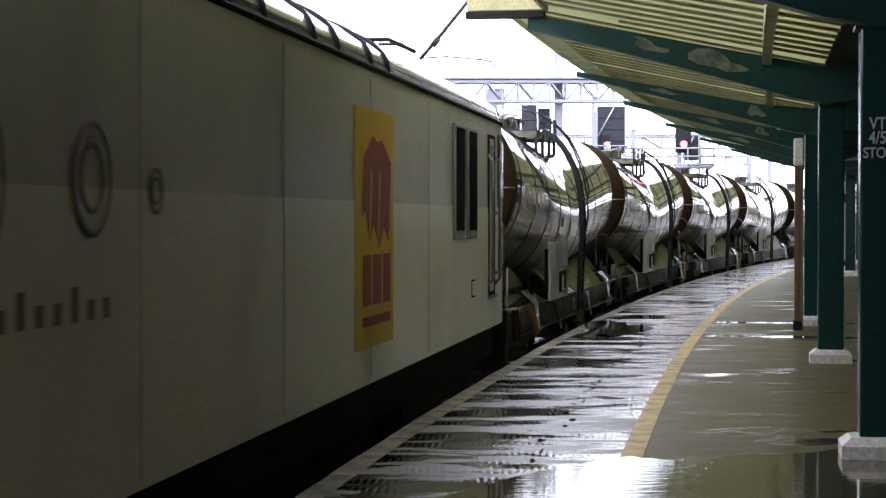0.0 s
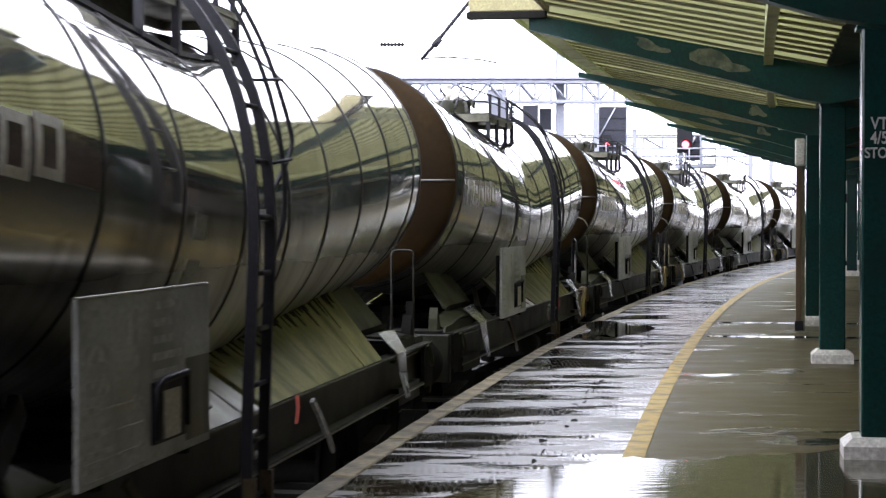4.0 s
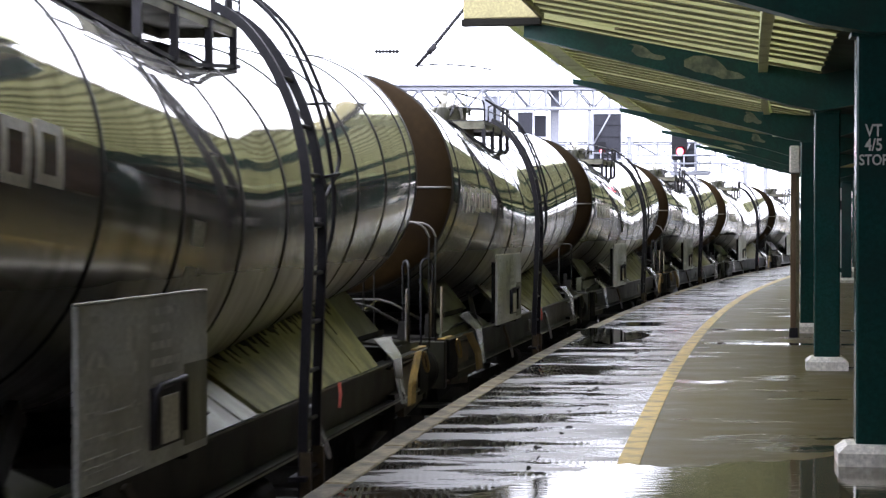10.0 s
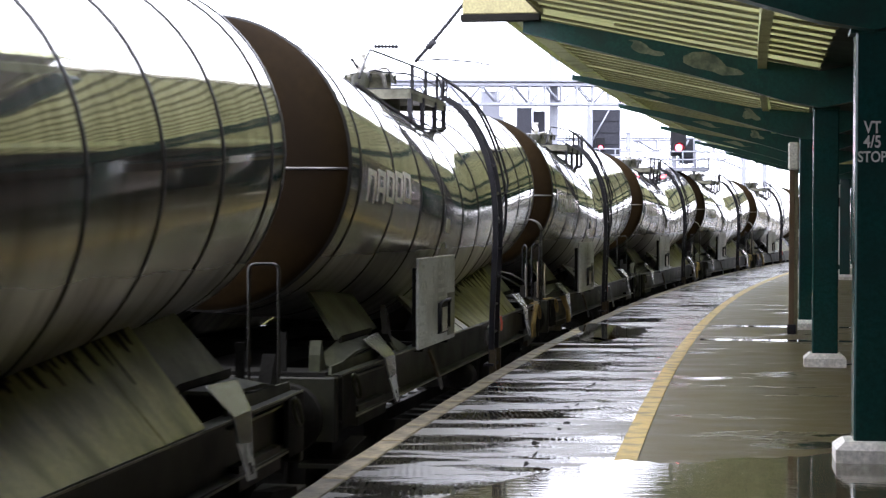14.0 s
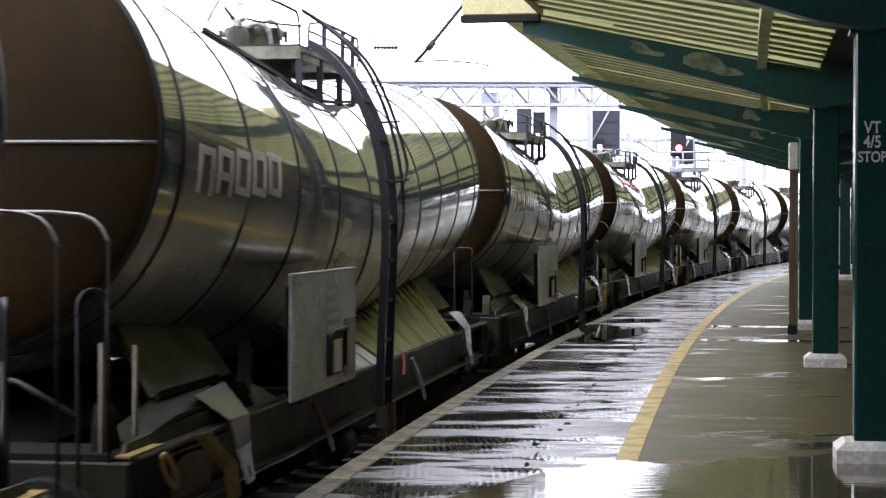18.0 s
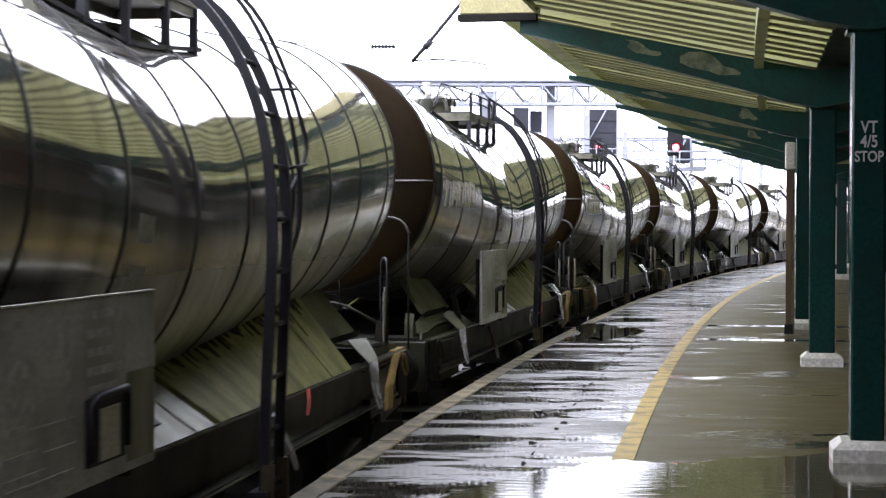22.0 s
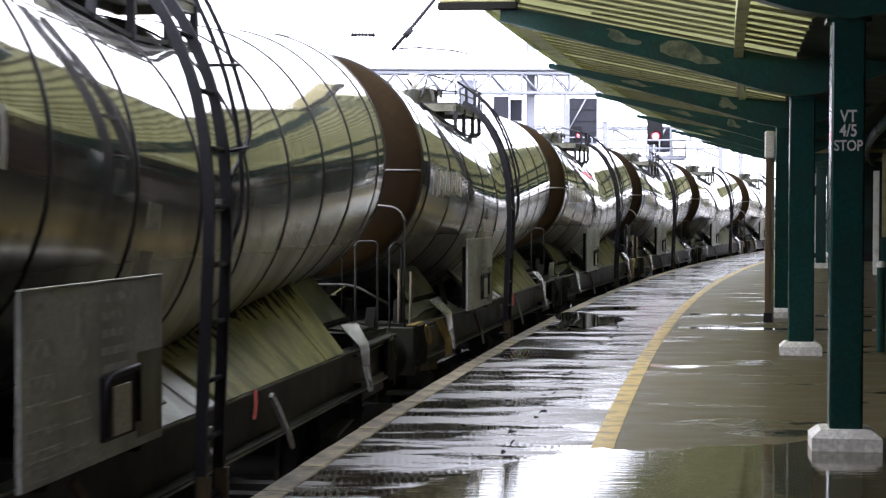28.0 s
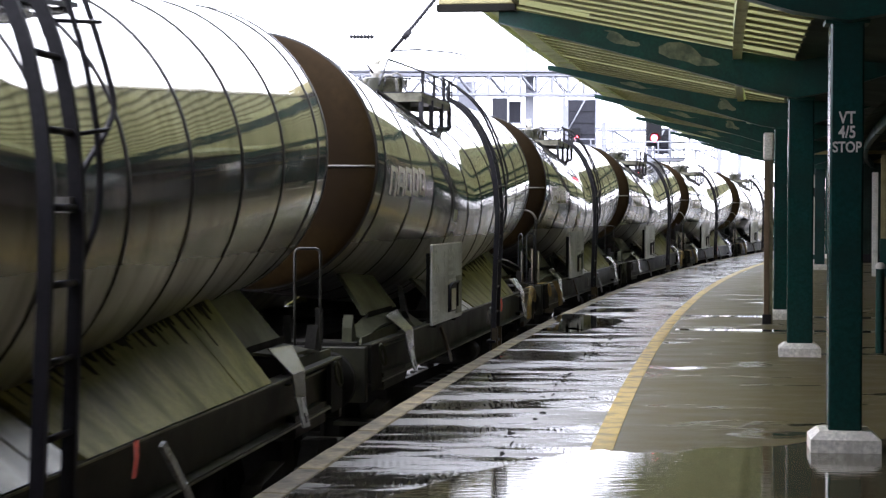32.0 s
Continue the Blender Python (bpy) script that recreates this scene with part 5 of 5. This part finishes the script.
    rail([(rail_x, turn + 0.30, 3.60), (rail_x, turn + 0.32, 3.84), (rail_x, 1.16, 3.845), (rail_x, 1.22, 3.82), (rail_x, 1.22, 3.60)], 0.010)
    rail([(rail_x, turn + 0.32, 3.73), (rail_x, 1.22, 3.73)], 0.008)
    for y in (-0.78, -0.05, 0.62, 1.0):
        if abs(y - yl) > 0.2:
            part("rail_post", box(rail_x - 0.016, rail_x + 0.016, y - 0.016, y + 0.016, 3.60, 3.835), BLACK, deck)
    if brake > 0:
        ring_ = [(0.62, yl + 0.42 + 0.15 * math.cos(t), 3.71 + 0.11 * math.sin(t)) for t in np.linspace(0, 6.283, 20)]
        part("grab_ring", Shape().tube(ring_, 0.009, 6), BLACK, deck)
    def drum(cx, cy, prof_, n=24):
        return Shape().rings([[(cx + r * math.cos(t), cy + r * math.sin(t), z) for t in np.linspace(0, 6.283, n, endpoint=False)] for r, z in prof_])
    part("hatch_neck", drum(0.05, 0.10, ((0.30, 3.30), (0.30, 3.58))), DECK, w)
    man = part("manway", drum(0.05, 0.10, ((0.21, 3.58), (0.21, 3.76), (0.24, 3.76), (0.24, 3.80), (0.22, 3.82), (0.05, 3.84))), DECK, w, "round grimy manway lid")
    for k in range(8):
        a = math.pi * k / 4 + 0.2
        part("clamp_bolt", box(-0.012, 0.012, -0.018, 0.018, -0.05, 0.04, m=pose(0.05 + 0.25 * math.cos(a), 0.10 + 0.25 * math.sin(a), 3.77, 0, 0, math.degrees(a))), FRAME, man)
    part("lid_handle", Shape().tube(eased([(0.16, -0.10, 3.82), (0.22, -0.12, 3.87), (0.28, -0.05, 3.84), (0.30, 0.0, 3.72)], 1), 0.012, 6), GALV, man, "pale bent lid handle")
    valve = part("vent_valve", drum(0.03, -0.28, ((0.04, 3.58), (0.04, 3.83), (0.06, 3.84), (0.06, 3.90), (0.046, 3.91), (0.046, 3.96), (0.055, 3.965), (0.055, 3.995)), 14), WHITE, w, "small white vent valve")
    part("valve_lever", Shape().tube([(0.03, -0.30, 3.83), (0.0, -0.36, 3.87), (-0.03, -0.42, 3.93)], 0.012, 6), BLACK, valve)
    part("valve_base", drum(0.03, -0.28, ((0.09, 3.60), (0.09, 3.75), (0.06, 3.80)), 12), FRAME, valve)
    part("vent_pipe", Shape().tube(eased([(0.05, -0.24, 3.78), (0.14, -0.16, 3.84), (0.22, -0.10, 3.80), (0.24, -0.08, 3.66)], 1), 0.022, 8), GALV, w)
    # brake gear on the solebar
    for y, mat in ((-2.52, OCHRE), (1.05, ARM)):
        lever = part("hanging_link", Shape().ribbon([(1.12, y, 1.24), (1.14, y + 0.12, 1.13), (1.155, y + 0.26, 1.00)], (0.012, 0, 0), (0, 0.030, 0.010)), mat, w, "slanting flat link with a looped end")
        part("loop_end", Shape().tube([(1.158, y + 0.345 + 0.085 * math.cos(t), 0.945 - 0.065 * math.cos(t) + 0.022 * math.sin(t)) for t in np.linspace(0, 6.283, 18)], 0.014, 6), ARM, lever, "pale metal loop")
    part("release_lever", Shape().ribbon([(1.13, yl + 1.52, 1.31), (1.15, yl + 1.46, 1.24), (1.15, yl + 1.42, 1.16)], (0.010, 0, 0), (0, 0.010, 0.003)), RED_PAINT, w, "red release lever")
    part("pipe_bracket", Shape().tube([(1.106, yl + 0.62 + 0.06 * math.cos(t), 1.13 + 0.07 * math.sin(t)) for t in np.linspace(0.6, 5.6, 14)], 0.012, 6), GALV, w)
    part("brake_cylinder", Shape().rings([[(1.02 + r * math.cos(t), yv, 0.82 + r * math.sin(t)) for t in np.linspace(0, 6.283, 16, endpoint=False)] for yv, r in ((yl - 0.75, 0.05), (yl - 0.74, 0.11), (yl - 0.25, 0.11), (yl - 0.24, 0.05))]), DARK, w)
    return w


# ---- the electric locomotive ----
def build_loco():
    """Local y = 0 at its rear end, negative towards the front."""
    o = thing("electric_locomotive", "two-tone grey electric freight locomotive with yellow emblem", "locomotive")
    LEN = 20.0
    def half(y):
        # plan taper of the cabs
        d = min(0.5 - y, LEN + y)
        return 1.33 - 0.24 * max(0, 1 - d / 1.4) ** 2
    ysec = [0.5, 0.35, 0.2, 0.0, -0.2, -0.45, -0.7, -0.95, -6, -10, -14, -18.55, -19.0, -19.4, -19.7, -19.9, -20.0]
    def lean(y, z):
        k = max(0, 1 - (0.5 - y) / 1.2) - max(0, 1 - (LEN + y) / 1.2)
        return y - 0.14 * k * max(0, (z - 2.0) / 1.6)
    def side(z0, z1, inset):
        sh = Shape()
        rows = []
        for y in ysec:
            h = half(y)
            rows.append([(-h + inset, lean(y, z0), z0), (h - inset, lean(y, z0), z0), (h - inset * 1.6, lean(y, z1), z1), (-h + inset * 1.6, lean(y, z1), z1)])
        return sh.rings(rows, smooth=False)
    part("lower_body", side(1.28, 2.45, 0.0), LOCO_LOW, o, "light grey lower body side")
    part("upper_body", side(2.45, 3.30, 0.004), LOCO_HIGH, o, "dark grey upper body side")
    part("cant_rail", side(3.30, 3.322, -0.006), DARK, o, "dark gutter strip")
    rf = Shape()
    rows = []
    for y in ysec:
        h = half(y)
        rows.append([(h * math.cos(a) * 0.985, lean(y, 3.3 + 0.4 * math.sin(a)), 3.32 + 0.44 * math.sin(a) ** 0.8) for a in np.linspace(0.02, 3.12, 13)])
    rf.rings(rows, smooth=True)
    part("roof", rf, LOCO_ROOF, o, "wet grey curved roof")
    for y in (-7.1, -7.75, -8.8, -9.45, -10.6, -11.3, -11.7, -12.1, -12.5, -13.0, -13.6):
        arc = [(1.33 * math.cos(a) * 0.985, y, 3.325 + 0.44 * math.sin(a) ** 0.8) for a in np.linspace(0.02, 0.75, 7)]
        part("roof_seam", Shape().tube(arc, 0.014, 6), BLACK, o, "thin dark seam over the roof edge")
    for y in (-5.2, -7.9, -10.5, -13.2):
        part("roof_hatch", box(-0.75, 0.75, y - 1.15, y + 1.15, 3.70, 3.79, bevel=0.03), LOCO_ROOF, o)
    for y in (-3.4, -16.5):
        pan = part("pantograph", box(-0.5, 0.5, y - 0.6, y + 0.6, 3.72, 3.82), DARK, o, "folded dark pantograph")
        part("pan_head", Shape().tube([(-0.8, y + 0.5, 3.86), (-0.55, y + 0.5, 3.98), (0.55, y + 0.5, 3.98), (0.8, y + 0.5, 3.86)], 0.02, 8), DARK, pan)
        for x in (-0.4, 0.4):
            part("pan_arm", Shape().tube([(x, y - 0.5, 3.84), (x * 0.6, y + 0.9, 3.92), (x, y + 0.5, 3.97)], 0.025, 8), DARK, pan)
    part("underframe", box(-1.2, 1.2, -19.6, -0.4, 0.95, 1.28), DARK, o)
    for cy in (-3.6, -16.4):
        for sx in (-1, 1):
            fr = Shape()
            fr.prism([(cy - 2.2, 0.75), (cy - 2.0, 0.98), (cy + 2.0, 0.98), (cy + 2.2, 0.75), (cy + 2.0, 0.4), (cy - 2.0, 0.4)], "x", sx * 1.02, sx * 1.16)
            part("bogie_side_frame", fr, DARK, o)
            for a in (-1.6, 0, 1.6):
                part("axle_box", box(min(sx * 1.05, sx * 1.28), max(sx * 1.05, sx * 1.28), cy + a - 0.2, cy + a + 0.2, 0.4, 0.75, bevel=0.03), DARK, o)
        for a in (-1.6, 0, 1.6):
            ws = Shape()
            ang = np.linspace(0, 6.283, 28, endpoint=False)
            for sx in (-1, 1):
                ws.rings([[(sx * x, r * math.cos(t), r * math.sin(t)) for t in ang] for x, r in ((0.69, 0.1), (0.685, 0.58), (0.72, 0.58), (0.83, 0.54), (0.83, 0.1))], smooth=False)
            ws.rings([[(x, 0.09 * math.cos(t), 0.09 * math.sin(t)) for t in ang[::2]] for x in (-1.0, 1.0)])
            part("wheelset", ws, DARK, o, at=pose(0, cy + a, 0.54))
    for y in (-7.6, -9.6, -11.6):
        part("equipment_case", box(-1.15, 1.15, y - 0.85, y + 0.85, 0.45, 0.95, bevel=0.03), DARK, o)
    for sy, y in ((1, 0.5), (-1, -20.0)):
        for sx in (-1, 1):
            ang = np.linspace(0, 6.283, 20, endpoint=False)
            part("buffer", Shape().rings([[(sx * 0.875 + r * math.cos(t), y + sy * d, 1.05 + r * math.sin(t)) for t in ang] for d, r in ((-0.1, 0.11), (0.3, 0.11), (0.3, 0.08), (0.5, 0.08), (0.5, 0.24), (0.55, 0.22))]), DARK, o)
        part("buffer_beam", box(-1.25, 1.25, y - 0.12, y + 0.12, 0.7, 1.35, bevel=0.02), DARK, o)
    X = 1.331
    def plate(name, y0, y1, z0, z1, mat, label="", out=0.006, parent=o, bevel=0.0):
        return part(name, box(X - 0.004, X + out, y0, y1, z0, z1, bevel=bevel), mat, parent, label)
    # emblem
    em = plate("emblem", -8.42, -7.08, 1.515, 3.045, LOGO_YELLOW, "yellow emblem panel with maroon device", 0.004)
    dev = [(y + 0.17, z) for y, z in ((-8.38, 2.36), (-8.26, 2.40), (-8.13, 2.18), (-8.00, 2.33), (-7.80, 2.15), (-7.63, 2.30), (-7.46, 2.20), (-7.40, 2.50), (-7.38, 2.72), (-7.56, 2.80), (-7.70, 2.86), (-7.88, 2.84), (-8.03, 2.88), (-8.18, 2.80), (-8.33, 2.74))]
    part("maroon_device", Shape().prism(dev, "x", X + 0.003, X + 0.009), LOGO_RED, em)
    for y0, y1 in ((-8.18, -7.92), (-7.84, -7.56), (-7.47, -7.22)):
        part("maroon_block", box(X + 0.003, X + 0.009, y0, y1, 1.785, 2.11), LOGO_RED, em)
    part("maroon_bar", box(X + 0.003, X + 0.009, -8.18, -7.22, 1.655, 1.715), LOGO_RED, em)
    for ya, yb in ((-8.00, -7.93), (-7.70, -7.64)):
        part("yellow_slit", Shape().prism([(ya, 2.16), (ya + 0.03, 2.16), (yb + 0.04, 2.62), (yb, 2.66)], "x", X + 0.008, X + 0.0105), LOGO_YELLOW, em)
    # raised rings, their shaded side drawn as dark crescents
    for y, z, r in ((-13.27, 2.485, 0.215), (-12.50, 2.45, 0.095), (-14.42, 2.47, 0.33)):
        ang = np.linspace(0, 6.283, 40, endpoint=False)
        for rr in (1.0, 0.60):
            q = rr * r
            outer = [(y + q * math.sin(t), z + q * math.cos(t)) for t in ang]
            inner = [(y + 0.15 * q + 0.82 * q * math.sin(t), z + 0.86 * q * math.cos(t)) for t in ang]
            loops = [[(X + d, *p) for p in c] for c, d in ((outer, -0.002), (outer, 0.006), (inner, 0.006), (inner, -0.002))]
            part("rim_crescent", Shape().rings(loops, caps=False), OCHRE, o, "dark crescent drawn for the shaded side of a ring")
    # name, as bars
    for k in range(8):
        plate("name_bar", -12.97 - 0.17 * (k + 1), -12.97 - 0.17 * k - 0.10, 1.975, 2.05 + 0.05 * (k % 3 == 2), NAME_GREY, "muted name lettering as bars", 0.003)
    # bodyside details
    for y in (-4.20, -3.38):
        fr = plate("window_frame", y, y + 0.62, 2.165, 3.155, WINDOW_GREY, "grey framed side window", 0.02, bevel=0.01)
        part("pane", box(X + 0.018, X + 0.024, y + 0.07, y + 0.58, 2.24, 3.12), VOID, fr, "dark mesh grille")
    def cab_plate(name, y0, y1, z0, z1, out, mat, label="", parent=o):
        sh = Shape()
        vs = [(half(y) + d, lean(y, z), z) for y in (y0, y1) for z in (z0, z1) for d in (-0.01, out)]
        sh.add(vs, [(0, 1, 3, 2), (4, 6, 7, 5), (0, 4, 5, 1), (2, 3, 7, 6), (0, 2, 6, 4), (1, 5, 7, 3)])
        return part(name, sh, mat, parent, label)
    dr = cab_plate("cab_door", -1.82, -1.30, 1.60, 3.16, 0.006, DARK, "cab door in a dark recess")
    cab_plate("door_leaf", -1.74, -1.46, 1.64, 3.12, 0.012, LOCO_HIGH, "", dr)
    cab_plate("door_sill", -1.82, -1.30, 1.57, 1.60, 0.03, GALV, "", dr)
    cab_plate("door_window", -1.70, -1.49, 2.5, 3.05, 0.018, GLASS, "", dr)
    for y in (-1.86, -1.28):
        part("door_rail", Shape().tube([(half(y), y, 1.7), (half(y) + 0.05, y, 1.75), (half(y) + 0.05, y, 2.90), (half(y), y, 2.96)], 0.016, 8), GALV, dr, "bright grab rail")
    for z in (1.82, 2.40):
        part("door_handle", Shape().tube([(half(-1.5) + 0.01, -1.66, z), (half(-1.5) + 0.05, -1.62, z), (half(-1.5) + 0.05, -1.50, z)], 0.018, 8), GALV, dr)
    cabw = cab_plate("cab_side_window", -1.02, -0.30, 2.46, 3.19, 0.008, FRAME, "grey framed cab side window with bars")
    for y in (-0.97, -0.74, -0.51):
        cab_plate("pane", y, y + 0.17, 2.56, 3.13, 0.014, GLASS, "", cabw)
    for nm, k, out, mt in (("diamond_plate", 1.0, 0.008, DARK), ("diamond_face", 0.74, 0.013, WINDOW_GREY)):
        c = [(-1.02, 2.07), (-0.755, 2.07 + 0.31), (-0.49, 2.07), (-0.755, 2.07 - 0.31)]
        c = [(-0.755 + (y + 0.755) * k, 2.07 + (z - 2.07) * k) for y, z in c]
        vs = [(half(y) - 0.01, y, z) for y, z in c] + [(half(y) + out, y, z) for y, z in c]
        ob = part(nm, Shape().add(vs, [(3, 2, 1, 0), (4, 5, 6, 7), (0, 1, 5, 4), (1, 2, 6, 5), (2, 3, 7, 6), (3, 0, 4, 7)]), mt, o if nm == "diamond_plate" else di, "raised diamond plate" if nm == "diamond_plate" else "")
        if nm == "diamond_plate":
            di = ob
    fl = plate("access_flap", -3.02, -2.79, 1.63, 1.79, DARK, "small square access flap", 0.003)
    part("flap_face", box(X, X + 0.007, -3.0, -2.81, 1.645, 1.775), LOCO_LOW, fl)
    for k in range(5):
        plate("panel_joint", -5.5 - 2.4 * k, -5.492 - 2.4 * k, 1.32, 3.24, WINDOW_GREY, "", 0.002)
    part("tail_lamp", box(0.9, 1.1, -0.08, 0.03, 1.5, 1.7), DARK, o)
    return o


# ---- what moves ----
N_WAGONS = 19
TURNED = [False, True, True, False, True, False, True, True, False, False, True, False, True, False, False, True, False, True, False]
wagon_a = build_wagon(-0.92, -1)
wagon_b = build_wagon(0.40, 1)
loco = build_loco()
wagons = []
used = {False: 0, True: 0}
for k in range(N_WAGONS):
    src = wagon_b if TURNED[k] else wagon_a
    wagons.append(src if used[TURNED[k]] == 0 else copy_thing(src, pose(0, 0, 0)))
    used[TURNED[k]] += 1
TRACK_OFF = -1.45


# how far the train has fallen behind an even pace, second by second
LAG = [0.00, -0.01, -0.01, 0.04, 0.07, 0.12, 0.17, 0.22, 0.35, 0.37, 0.30, 0.28, 0.25, 0.14, 0.06, 0.09, 0.14, 0.09, 0.00, -0.12, -0.19, -0.15, -0.14, -0.07, -0.02, 0.03, 0.12, 0.27, 0.47, 0.82, 1.30, 1.91, 2.61]
FIRST = 27.50        # middle of the first wagon at the start


def travelled(t):
    """Metres run by the train since the start."""
    lag = [float(np.interp(t + d, range(33), LAG)) for d in (-0.4, -0.2, 0, 0.2, 0.4)]
    return SPEED * t - (sum(lag) / 5 if 0.4 < t < 31.6 else lag[2])


def riding(s, pivots):
    """The pose of a vehicle whose middle is s metres along, on two bogies."""
    a, b = along(s - pivots, TRACK_OFF, RAIL), along(s + pivots, TRACK_OFF, RAIL)
    p = (a + b) / 2
    return pose(p.x, p.y, p.z, 0, 0, math.degrees(math.atan2(b.y - a.y, b.x - a.x)) - 90)


def motions():
    times = [0.5 * i for i in range(65)]
    for k, w in enumerate(wagons):
        walk(w, [(t, riding(FIRST + SPACING * k - travelled(t), 4.45)) for t in times])
    walk(loco, [(t, riding(20.0 - 10.0 - travelled(t), 6.4) @ pose(0, 10.0, 0)) for t in times])
    # the wheels roll
    spin = [0.1 * i for i in range(321)]
    for v in [loco, *wagons]:
        r = 0.54 if v is loco else 0.46
        for c in v.children:
            if c.name.startswith("wheelset"):
                p = c.matrix_basis.translation.copy()
                walk(c, [(t, pose(p.x, p.y, p.z, math.degrees(travelled(t) / r) % 360, 0, 0)) for t in spin])


motions()
